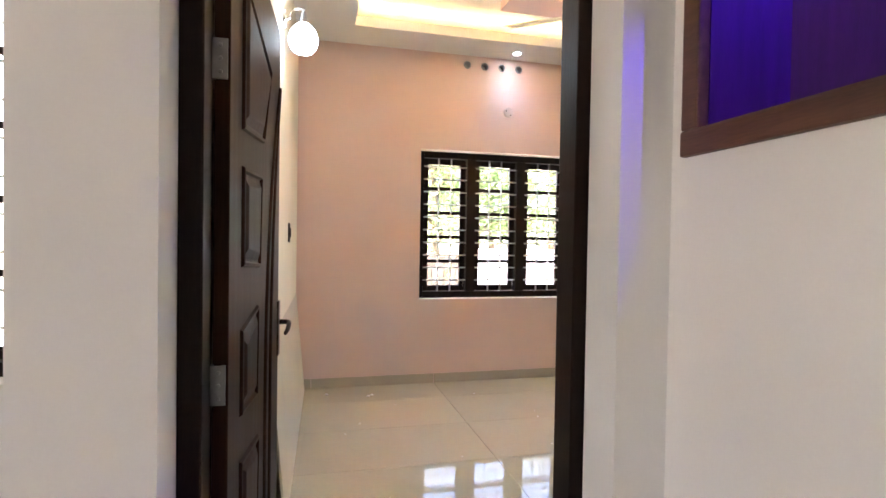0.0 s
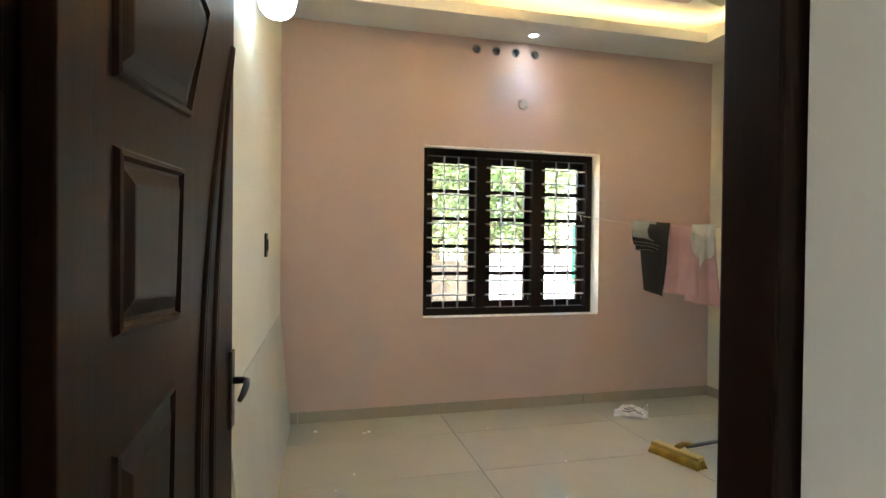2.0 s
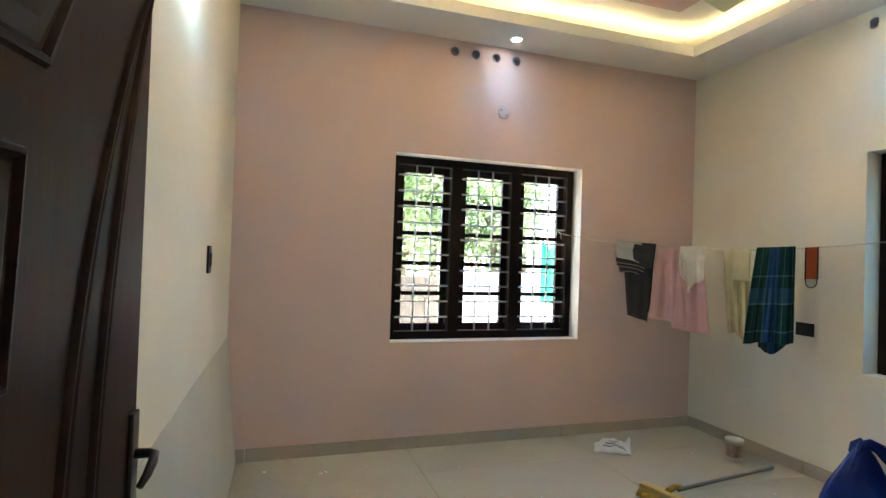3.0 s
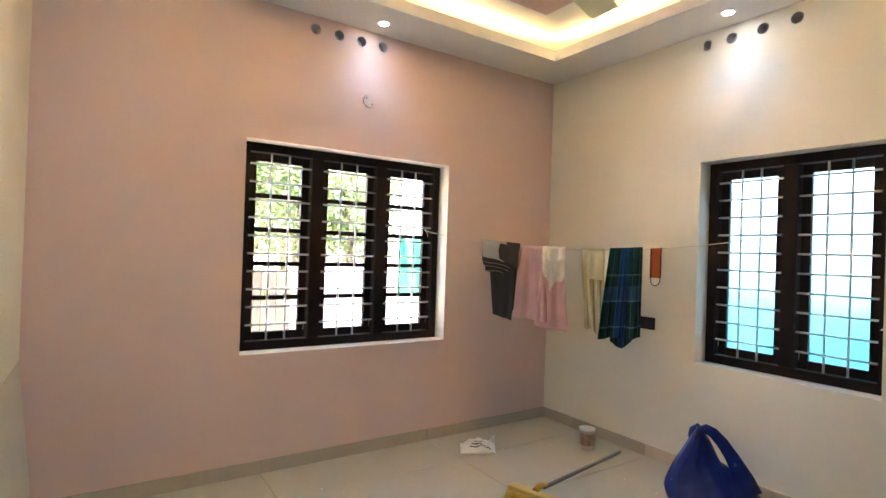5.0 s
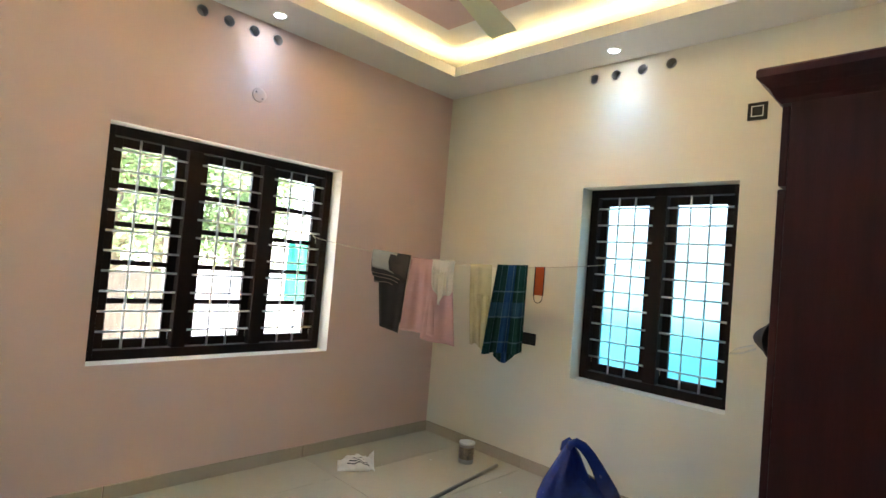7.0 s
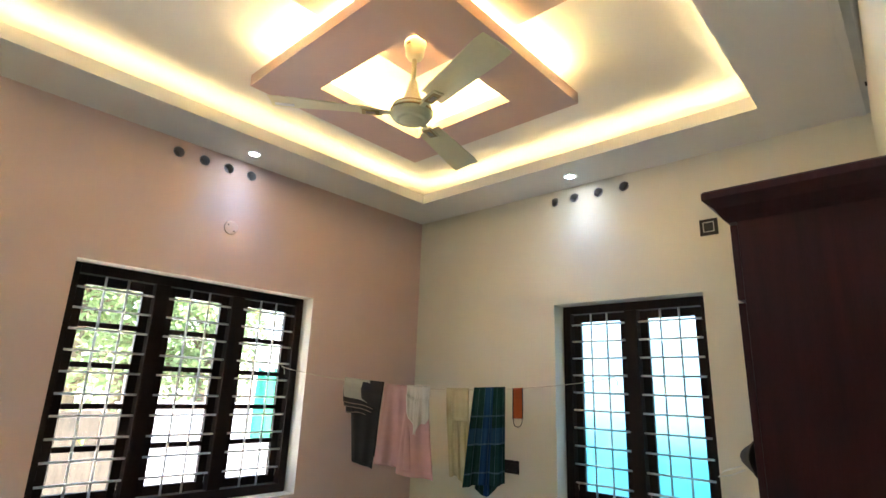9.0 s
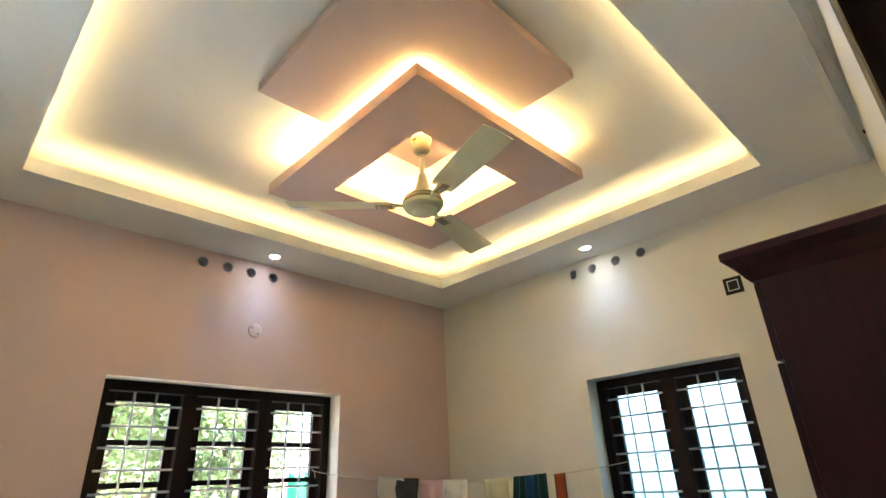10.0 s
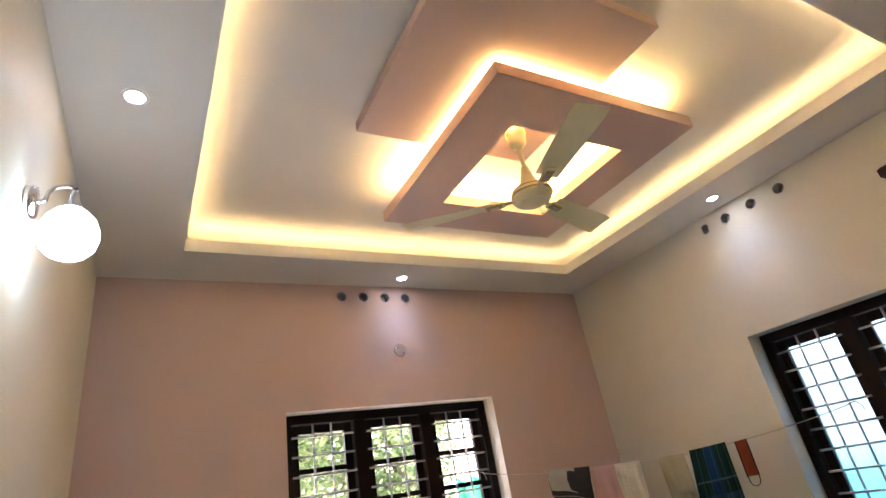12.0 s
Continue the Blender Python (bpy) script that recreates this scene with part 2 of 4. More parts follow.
# soffit ring with the tray, its lips and the slab above
TX0, TX1, TY0, TY1 = -3.127, -0.39, -2.76, -0.39
bm = bmesh.new()
for lo, hi in (((-3.75, TY1, H), (0.0, 0.0, H + 0.03)), ((-3.75, -3.4, H), (0.0, TY0, H + 0.03)),
               ((-3.75, TY0, H), (TX0, TY1, H + 0.03)), ((TX1, TY0, H), (0.0, TY1, H + 0.03))):
    add_box(bm, lo, hi)
LIP = 0.076
for lo, hi, top in (((0.002, 0.10), 0, 0.062), ((0.002, 0.014), 0, LIP)):
    a, b = lo
    z0 = H + (0.03 if top < 0.07 else 0.062)
    add_box(bm, (TX0 - b, TY1 + a, z0), (TX1 + b, TY1 + b, H + top))
    add_box(bm, (TX0 - b, TY0 - b, z0), (TX1 + b, TY0 - a, H + top))
    add_box(bm, (TX0 - b, TY0 - a, z0), (TX0 - a, TY1 + a, H + top))
    add_box(bm, (TX1 + a, TY0 - a, z0), (TX1 + b, TY1 + a, H + top))
add_box(bm, (-3.75, -3.5, SLAB), (0.0, 0.0, TOP - 0.004))
structure("ceiling", bm, CEIL, "white false ceiling with a lit recessed tray", "ceiling")
structure("roof", box((-9.0, -10.0, TOP), (0.5, 0.5, TOP + 0.15)), CEIL, "concrete roof slab over the rooms", "roof")

LEDS = thing("led_strip_light", "warm white strip lights hidden in the ceiling tray", "strip light", (TX0, TY0, H))
for lo, hi in (((TX0, TY1 + 0.026, H + 0.063), (TX1, TY1 + 0.038, H + 0.071)), ((TX0, TY0 - 0.038, H + 0.063), (TX1, TY0 - 0.026, H + 0.071)),
               ((TX0 - 0.038, TY0, H + 0.063), (TX0 - 0.026, TY1, H + 0.071)), ((TX1 + 0.026, TY0, H + 0.063), (TX1 + 0.038, TY1, H + 0.071))):
    part("strip", box(lo, hi), LED, LEDS)

# two overlapping square panels hung in the tray
P1Z, P2Z = 2.88, 2.968
P1, HOLE, P2 = (-2.135, -0.951, -2.062, -0.86), (-1.89, -1.19, -1.80, -1.12), (-2.503, -1.557, -2.412, -1.47)
bm = bmesh.new()
x0, x1, y0, y1 = P1
a0, a1, b0, b1 = HOLE
for lo, hi in (((x0, y0), (x1, b0)), ((x0, b1), (x1, y1)), ((x0, b0), (a0, b1)), ((a1, b0), (x1, b1))):
    add_box(bm, (*lo, P1Z), (*hi, P1Z + 0.062))
upper = thing("ceiling_panel", "mauve painted square panel overlapped by the framed one", "ceiling panel", (-2.04, -1.94, P2Z))
part("board", box((P2[0], P2[2], P2Z), (P2[1], P2[3], P2Z + 0.05), 0.002), MAUVE, upper)
part("hanger", box((-2.3, -2.2, P2Z + 0.05), (-1.8, -1.7, SLAB)), CEIL, upper)
lower = thing("ceiling_panel", "mauve painted square frame panel round the fan", "ceiling panel", (-1.54, -1.46, P1Z))
part("board", bm, MAUVE, lower)
part("hanger", box((-1.10, -1.80, P1Z + 0.062), (-1.02, -0.95, SLAB)), CEIL, lower)
part("hanger", box((-1.85, -1.03, P1Z + 0.062), (-1.10, -0.95, SLAB)), CEIL, lower)
for lo, hi in (((x0 + 0.02, y0 + 0.02), (x1 - 0.14, y0 + 0.032)), ((x0 + 0.02, y0 + 0.032), (x0 + 0.032, y1 - 0.14)),
               ((a0, b1 + 0.015), (a1 + 0.03, b1 + 0.027)), ((a1 + 0.015, b0), (a1 + 0.027, b1 + 0.015)),
               ((a0 - 0.027, b0 - 0.027), (a1 + 0.027, b0 - 0.015)), ((a0 - 0.027, b0 - 0.015), (a0 - 0.015, b1 + 0.027))):
    part("strip", box((*lo, P1Z + 0.063), (*hi, P1Z + 0.071)), LEDB, lower, "warm lit strip")
for lo, hi in (((-2.0, P2[3] - 0.03), (P2[1] - 0.03, P2[3] - 0.018)), ((P2[1] - 0.03, -1.95), (P2[1] - 0.018, P2[3] - 0.018))):
    part("strip", box((*lo, P2Z + 0.051), (*hi, P2Z + 0.058)), LEDB, upper, "warm lit strip")

# ---- hall outside the door ----
NX = -2.72
NY0, NY1, NZ0, NZ1 = -4.75, -3.56, 1.41, 2.15
bm = bmesh.new()
add_box(bm, (NX, -10.0, -0.1), (NX + 0.25, NY0, TOP))
add_box(bm, (NX, NY0, -0.1), (NX + 0.25, NY1, NZ0))
add_box(bm, (NX, NY0, NZ1), (NX + 0.25, NY1, TOP))
add_box(bm, (NX, NY1, -0.1), (NX + 0.25, -3.525, TOP))
structure("wall_hall_right", bm, HALL, "white painted plaster wall with a wooden display niche", "wall")
niche = thing("display_niche", "reddish wood framed wall niche glowing violet inside", "niche", (NX, NY1, NZ0))
part("rail", box((NX - 0.012, NY0, NZ0 - 0.0), (NX + 0.2, NY1 + 0.0, NZ0 + 0.05), 0.006), TEAK, niche)
part("rail", box((NX - 0.012, NY0, NZ1 - 0.05), (NX + 0.2, NY1, NZ1), 0.006), TEAK, niche)
part("stile", box((NX - 0.010, NY1 - 0.045, NZ0 + 0.05), (NX + 0.016, NY1, NZ1 - 0.05), 0.005), TEAK, niche)
part("stile", box((NX - 0.010, NY0, NZ0 + 0.05), (NX + 0.016, NY0 + 0.045, NZ1 - 0.05), 0.005), TEAK, niche)
part("side_panel", box((NX + 0.016, NY1 - 0.045, NZ0 + 0.05), (NX + 0.2, NY1 - 0.03, NZ1 - 0.05)), LINER, niche)
part("back_panel", box((NX + 0.2, NY0, NZ0), (NX + 0.215, NY1, NZ1)), LINER, niche)
part("lamp_ring", lathe([(0.016, 0.0), (0.018, -0.006), (0.026, -0.006), (0.028, 0.0)], 20, (NX + 0.165, -3.83, NZ1 - 0.05)), WPLASTIC, niche)
part("lamp_lens", lathe([(0.001, -0.004), (0.0165, -0.004)], 20, (NX + 0.165, -3.83, NZ1 - 0.05)), VIOLET, niche, "violet lit lens")
spot = new("niche_light", bpy.data.lights.new("niche_light", "SPOT"))
spot.data.energy, spot.data.color, spot.data.shadow_soft_size = 1.25, (0.10, 0.03, 1.0), 0.008
spot.data.spot_size, spot.data.spot_blend = radians(91), 0.3
spot.matrix_world = look((NX + 0.165, -3.83, NZ1 - 0.06), (NX + 0.165, -3.83, 0))


structure("wall_hall_back", box((-9.0, -10.2, -0.1), (NX + 0.25, -10.0, TOP)), HALL, "white plaster wall closing the hall", "wall")
bm = bmesh.new()
add_box(bm, (-9.2, -10.0, -0.1), (-9.0, -6.6, TOP))
add_box(bm, (-9.2, -5.1, -0.1), (-9.0, -2.0, TOP))
add_box(bm, (-9.2, -6.6, -0.1), (-9.0, -5.1, 0.7))
add_box(bm, (-9.2, -6.6, 2.4), (-9.0, -5.1, TOP))
structure("wall_hall_west", bm, HALL, "white plaster wall with a wide hall window", "wall")
# out of view, added only to block direct sun from the hall
structure("sunshade", box((-10.9, -7.1, 2.45), (-9.2, -4.6, 2.55)), CEIL, "unseen slab added to keep sun out of the hall window", "sunshade")
bm = bmesh.new()
W3 = (-5.92, -4.36, 0.69, 2.35)          # hall window opening: x0, x1, z0, z1
add_box(bm, (-9.0, -2.2, -0.1), (W3[0], -2.0, TOP))
add_box(bm, (W3[1], -2.2, -0.1), (-3.83, -2.0, TOP))
add_box(bm, (W3[0], -2.2, -0.1), (W3[1], -2.0, W3[2]))
add_box(bm, (W3[0], -2.2, W3[3]), (W3[1], -2.0, TOP))
structure("wall_hall_north", bm, HALL, "white plaster wall of the hall with a window", "wall")
structure("wall_hall_return", box((-3.89, -3.265, -0.1), (-3.83, -2.2, TOP)), HALL, "white plaster wall of the hall", "wall")
structure("ceiling_hall", box((-9.0, -10.0, 2.95), (NX, -2.2, 3.0)), CEIL, "white hall ceiling", "ceiling")
# area lamp added in the unseen west opening, standing in for daylight
lamp = new("hall_daylight", bpy.data.lights.new("hall_daylight", "AREA"))
lamp.data.shape, lamp.data.size, lamp.data.size_y, lamp.data.energy, lamp.data.color = "RECTANGLE", 1.5, 1.6, 0.3, (0.90, 1.0, 0.97)
lamp.matrix_world = look((-9.05, -5.85, 1.55), (-3, -5.85, 1.4))
# fill light added below the hall ceiling to lift the walls; no fixture is known
lamp2 = new("hall_fill_light", bpy.data.lights.new("hall_fill_light", "AREA"))
lamp2.data.shape, lamp2.data.size, lamp2.data.energy, lamp2.data.color = "DISK", 0.5, 0.40, (0.84, 0.97, 1.0)
lamp2.matrix_world = look((-4.6, -5.6, 2.94), (-4.6, -5.6, 0))


# ---- windows ----
def window(name, place, width, z0, z1, lights, muntins, label, pane_mat):
    """A dark wooden window with steel grille. place(u, d, z): u along the wall, d outwards from the inner face."""
    win = thing(name, label, "window", place(width / 2, 0.12, z0), kind="structure")
    D0, D1, fw = 0.120, 0.195, 0.055

    def bar(nm, u0, u1, c0, c1, d0, d1, mat, bev=0.003, parent=win, lab=""):
        a, b = place(u0, d0, c0), place(u1, d1, c1)
        lo, hi = [min(p, q) for p, q in zip(a, b)], [max(p, q) for p, q in zip(a, b)]
        return part(nm, box(lo, hi, bev), mat, parent, lab)

    bar("frame_stile", 0, fw, z0, z1, D0, D1, FRAME)
    bar("frame_stile", width - fw, width, z0, z1, D0, D1, FRAME)
    bar("frame_rail", fw, width - fw, z0, z0 + fw, D0, D1, FRAME)
    bar("frame_rail", fw, width - fw, z1 - fw, z1, D0, D1, FRAME)
    mw = 0.08
    lw = (width - 2 * fw - (lights - 1) * mw) / lights
    for k in range(lights):
        u = fw + k * (lw + mw)
        if k:
            bar("mullion", u - mw, u, z0 + fw, z1 - fw, D0, D1, FRAME)
        c0, c1 = z0 + fw, z1 - fw
        # shutter behind the grille
        s, d0, d1 = 0.052, 0.170, 0.205
        shut = bar("shutter_stile", u + 0.002, u + s, c0 + 0.002, c1 - 0.002, d0, d1, FRAME)
        bar("shutter_stile", u + lw - s, u + lw - 0.002, c0 + 0.002, c1 - 0.002, d0, d1, FRAME)
        bar("shutter_rail", u + s, u + lw - s, c0 + 0.002, c0 + s, d0, d1, FRAME)
        bar("shutter_rail", u + s, u + lw - s, c1 - s, c1 - 0.002, d0, d1, FRAME)
        ph = (c1 - c0 - 2 * s) / (muntins + 1)
        for q in range(muntins):
            z = c0 + s + ph * (q + 1)
            bar("muntin", u + s, u + lw - s, z - 0.015, z + 0.015, d0, d1 - 0.005, FRAME)
        pane = bar("pane", u + s - 0.004, u + lw - s + 0.004, c0 + s - 0.004, c1 - s + 0.004, 0.186, 0.190, pane_mat, 0)
        pane.visible_shadow = False
        sp = (c1 - c0) / 10.55
        for q in range(10):
            z = c1 - 0.66 * sp - q * sp
            part("grille_bar", tube([place(u - 0.006, 0.145, z), place(u + lw + 0.006, 0.145, z)], 0.0064, 8), STEEL, win)
        for q in (1, 2):
            x = u + lw * (q / 3 + (0.02 if q == 1 else -0.02))
            part("grille_bar", tube([place(x, 0.156, c0 - 0.004), place(x, 0.156, c1 + 0.004)], 0.0068, 8), STEEL, win)
        x = u + lw - 0.02
        part("stay", tube([place(x, 0.15, c0 + 0.02), place(x, 0.14, c0 + 0.09), place(x - 0.012, 0.14, c0 + 0.10)], 0.004, 6), CHROME, win)
    return win


window("window_1", lambda u, d, z: (W1[0] + u, d, z), W1[1] - W1[0], W1[2], W1[3], 3, 4, "dark brown wooden three-light window with steel grille", GLASS)
window("window_2", lambda u, d, z: (d, W2[0] + u, z), W2[1] - W2[0], W2[2], W2[3], 2, 0, "dark brown wooden two-light window with frosted glass and steel grille", FROST)

window("window_3", lambda u, d, z: (W3[0] + u, -2.2 + d, z), W3[1] - W3[0], W3[2], W3[3], 3, 4, "dark brown wooden hall window with steel grille", GLASS)

# ---- door ----
bm = bmesh.new()
door = thing("door_1", "brown panelled wooden door standing open against the wall", "door", (-3.61, -3.24, 0), kind="structure")
part("jamb", box((-3.668, -3.345, 0), (-3.622, -3.262, 2.075), 0.004), FRAME, door)
part("rebate", box((-3.668, -3.262, 0), (-3.628, -3.21, 2.075), 0.002), FRAME, door)
part("jamb", box((-2.865, -3.40, 0), (-2.81, -3.318, 2.075), 0.004), FRAME, door)
part("head", box((-3.622, -3.40, 2.025), (-2.865, -3.318, 2.075), 0.004), FRAME, door)
part("architrave", box((-2.785, 0.0, 0.0), (-2.715, 0.036, 2.08), 0.006, SKEW), FRAME, door, "dark trim board on the room side")
part("architrave", box((-3.56, 0.0, 2.082), (-2.715, 0.036, 2.15), 0.006, SKEW), FRAME, door, "dark trim board on the room side")
LEAF = pose(-3.591, -3.232, 0, 0, 0, 86.9)      # x runs along the leaf, -y is its face to the room


def leaf(u0, u1, z0, z1, d0, d1, bev=0.0):
    return box((u0, -d1, z0), (u1, -d0, z1), bev, LEAF)


part("leaf", leaf(0, 0.892, 0.012, 2.015, -0.034, 0.0, 0.003), DOOR, door)


def raised_panel(corners):
    """A moulded panel: a sunk ring round a raised field with sloping sides."""
    bm = bmesh.new()
    c = Vector((sum(p[0] for p in corners) / len(corners), sum(p[1] for p in corners) / len(corners)))

    def ring(inset, d):
        out = []
        for p in corners:
            v = Vector(p) - c
            out.append(bm.verts.new(LEAF @ Vector((c.x + v.x - math.copysign(inset, v.x), -d, c.y + v.y - math.copysign(inset, v.y)))))
        return out

    rings = [ring(0, 0.0), ring(0.004, 0.007), ring(0.011, 0.0085), ring(0.016, 0.0006), ring(0.022, 0.0006), ring(0.044, 0.010), ring(0.048, 0.0105)]
    n = len(corners)
    for a, b in zip(rings, rings[1:]):
        for k in range(n):
            bm.faces.new((a[k], a[(k + 1) % n], b[(k + 1) % n], b[k]))
    bm.faces.new(rings[-1])
    return bm


for quad in (((0.13, 1.50), (0.47, 1.525), (0.61, 1.79), (0.13, 1.87)), ((0.135, 1.17), (0.405, 1.155), (0.425, 1.425), (0.135, 1.415)),
             ((0.13, 0.81), (0.37, 0.79), (0.38, 1.05), (0.13, 1.02)), ((0.13, 0.46), (0.39, 0.42), (0.40, 0.67), (0.13, 0.70)),
             ((0.10, 0.14), (0.46, 0.14), (0.43, 0.31), (0.10, 0.35))):
    part("raised_panel", raised_panel(quad), DOOR, door)


def ridge(base, rise, power):
    """A flat double moulding that sweeps up the leaf towards the lock edge."""
    bm = bmesh.new()
    rows = []
    for k in range(29):
        z = 0.06 + 1.74 * k / 28
        t = max(0.0, (z - 0.75) / 1.06)
        w = 1.0 - 0.75 * t ** 3
        u = base + rise * t ** power + 0.03 * max(0.0, (0.5 - z)) ** 1.5
        rows.append([bm.verts.new(LEAF @ Vector((u + d * w, -h, z))) for d, h in ((-0.020, 0.0003), (-0.013, 0.008), (-0.007, 0.009), (-0.003, 0.0008), (0.006, 0.0008), (0.012, 0.007), (0.018, 0.0003))])
    for a, b in zip(rows, rows[1:]):
        for k in range(6):
            bm.faces.new((a[k], a[k + 1], b[k + 1], b[k])).smooth = True
    return bm


part("moulding", ridge(0.545, 0.32, 2.2), DOOR, door)
part("moulding", ridge(0.66, 0.215, 2.0), DOOR, door)
handle = part("handle_plate", leaf(0.842, 0.884, 0.80, 1.005, 0.0, 0.009, 0.004), BRONZE, door, "dark bronze lever handle plate")
hp = [LEAF @ Vector(p) for p in ((0.863, -0.008, 0.925), (0.863, -0.034, 0.925), (0.858, -0.043, 0.924), (0.835, -0.046, 0.918), (0.805, -0.044, 0.905), (0.785, -0.038, 0.893))]
part("lever", tube(hp, [0.010, 0.009, 0.009, 0.009, 0.008, 0.006], 10), BRONZE, handle, smooth=True)
part("keyhole", box((0.858, -0.0105, 0.84), (0.868, -0.009, 0.865), 0, LEAF), CHROME, handle)
for z in (0.24, 0.888, 1.572):
    hinge = part("hinge", box((-3.6235, -3.262, z), (-3.592, -3.2585, z + 0.085), 0.001), HINGE, door, "steel butt hinge")
    part("knuckle", tube([(-3.622, -3.254, z), (-3.622, -3.254, z + 0.085)], 0.006, 8), HINGE, hinge)
    for k in (0.015, 0.043, 0.07):
        part("screw", lathe([(0.0045, 0), (0.003, 0.0015)], 8, (-3.606, -3.2625, z + k), pose(0, 0, 0, 90)), HINGE, hinge)

# ---- ceiling fan ----
FX, FY, FZ = -1.790, -1.704, 2.575
fan = thing("ceiling_fan", "cream three-blade ceiling fan on a short rod", "fan", (FX, FY, P2Z))
part("hook", tube([(FX, FY, P2Z), (FX, FY, P2Z - 0.05)], 0.009, 10), FANP, fan)
part("canopy", lathe([(0.010, -0.026), (0.044, -0.028), (0.049, -0.036), (0.050, -0.048), (0.046, -0.056), (0.041, -0.10), (0.033, -0.116), (0.024, -0.122), (0.012, -0.124)], 28, (FX, FY, P2Z)), FANP, fan, smooth=True)
# no slot is cut: a darker block gives the shade inside it
part("canopy_slot", box((FX - 0.052, FY - 0.016, P2Z - 0.062), (FX - 0.042, FY + 0.006, P2Z - 0.054), 0.001), FANG, fan, "darker block standing in for the shaded canopy slot")
part("rod", tube([(FX, FY, P2Z - 0.12), (FX, FY, FZ + 0.14)], 0.011, 12), FANP, fan)
part("lower_cup", lathe([(0.012, 0.165), (0.018, 0.155), (0.026, 0.118), (0.036, 0.082), (0.046, 0.062), (0.050, 0.052), (0.050, 0.044)], 28, (FX, FY, FZ)), FANP, fan, smooth=True)
part("motor", lathe([(0.03, 0.052), (0.066, 0.047), (0.084, 0.032), (0.092, 0.014), (0.094, 0.002), (0.090, -0.010), (0.083, -0.020), (0.076, -0.022), (0.073, -0.028), (0.058, -0.034), (0.054, -0.031), (0.048, -0.036), (0.02, -0.041), (0.001, -0.042)], 36, (FX, FY, FZ)), FANP, fan, smooth=True)
for r, z in ((0.0945, 0.004), (0.0865, 0.026)):
    part("trim_ring", lathe([(r - 0.003, z + 0.005), (r + 0.002, z + 0.003), (r + 0.002, z - 0.003), (r - 0.003, z - 0.005)], 36, (FX, FY, FZ)), FANG, fan, "dull gold ring")
for a in (16, 139.5, 255):
    m = pose(FX, FY, FZ, 0, 0, a)
    bm = bmesh.new()
    add_box(bm, (0.085, -0.012, -0.006), (0.135, 0.012, 0.003), 0.003, 0, m)
    add_box(bm, (0.125, -0.026, -0.009), (0.225, 0.026, -0.001), 0.006, 0, m)
    bracket = part("blade_bracket", bm, FANP, fan)
    part("badge", box((0.138, -0.019, -0.012), (0.214, 0.019, -0.009), 0.0025, m), FANG, bracket, "dull gold bracket plate")
    part("badge_centre", box((0.155, -0.010, -0.0135), (0.197, 0.010, -0.012), 0.001, m), CHROME, bracket)
    bm = bmesh.new()
    rows = []
    for k in range(9):
        u = 0.165 + 0.435 * k / 8
        w = 0.048 + 0.022 * k / 8 - (0.006 if k == 8 else 0)
        ring = [(u, w * c, -0.013 * c - 0.005 * c * c + 0.004) for c in (-1, -0.5, 0, 0.5, 1)]
        ring += [(x, y, z + 0.003) for x, y, z in reversed(ring)]
        rows.append([bm.verts.new(m @ Vector(p)) for p in ring])
    for p, q in zip(rows, rows[1:]):
        for k in range(10):
            bm.faces.new((p[k], p[(k + 1) % 10], q[(k + 1) % 10], q[k]))
    bm.faces.new(rows[0])
    bm.faces.new(rows[-1])
    blade = part("blade", bm, FANP, fan)
    # a reflection near this blade's tip, painted as a thin white strip
    if a == 139.5:
        part("label", box((0.50, -0.022, -0.0075), (0.58, -0.004, -0.0035), 0.0005, m), WPLASTIC, blade, "white strip painting the reflection near the blade tip")

# ---- lamps ----
def downlight(x, y, light=True):
    d = thing("downlight", "small round recessed cool white ceiling spotlight, lit", "downlight", (x, y, H), "ceiling spotlights")
    part("ring", lathe([(0.030, -0.002), (0.033, -0.006), (0.042, -0.005), (0.044, 0.0)], 24, (x, y, H)), WPLASTIC, d)
    part("lens", lathe([(0.001, -0.0042), (0.031, -0.0042), (0.031, -0.001)], 24, (x, y, H)), COOL, d)
    s = new("downlight_beam", bpy.data.lights.new("downlight_beam", "SPOT"))
    s.data.energy, s.data.spot_size, s.data.spot_blend, s.data.color, s.data.shadow_soft_size = 1.0, radians(110), 1.0, (0.21, 0.54, 1.0), 0.025
    s.matrix_world = look((x, y, H - 0.012), (x, y, 0))


for x, y in ((-1.732, -0.171), (-0.185, -1.589), (-3.361, -1.575), (-1.76, -3.02)):
    downlight(x, y)

wl = thing("wall_lamp", "chrome arm wall lamp with a lit opal globe", "wall lamp", (-3.583, -1.67, 2.34))
part("backplate", lathe([(0.0, 0.0), (0.045, 0.0), (0.048, 0.01), (0.044, 0.024), (0.012, 0.028)], 24, (-3.583, -1.67, 2.335), pose(0, 0, 0, 0, 90)), CHROME, wl, smooth=True)
arm = [(-3.556, -1.67, 2.335), (-3.540, -1.67, 2.345), (-3.536, -1.67, 2.372), (-3.522, -1.67, 2.390), (-3.495, -1.672, 2.396), (-3.468, -1.674, 2.392)]
part("arm", tube(arm, 0.0065, 10), CHROME, wl)
part("holder", lathe([(0.006, 0.07), (0.012, 0.05), (0.018, 0.012), (0.03, 0.0)], 16, (-3.474, -1.674, 2.318)), CHROME, wl)
part("globe", lathe([(0.020, 0.073), (0.042, 0.065), (0.061, 0.043), (0.072, 0.011), (0.073, -0.011), (0.065, -0.043), (0.048, -0.063), (0.033, -0.071), (0.002, -0.071)], 32, (-3.474, -1.676, 2.242)), GLOBE, wl, "lit opal glass globe", smooth=True)

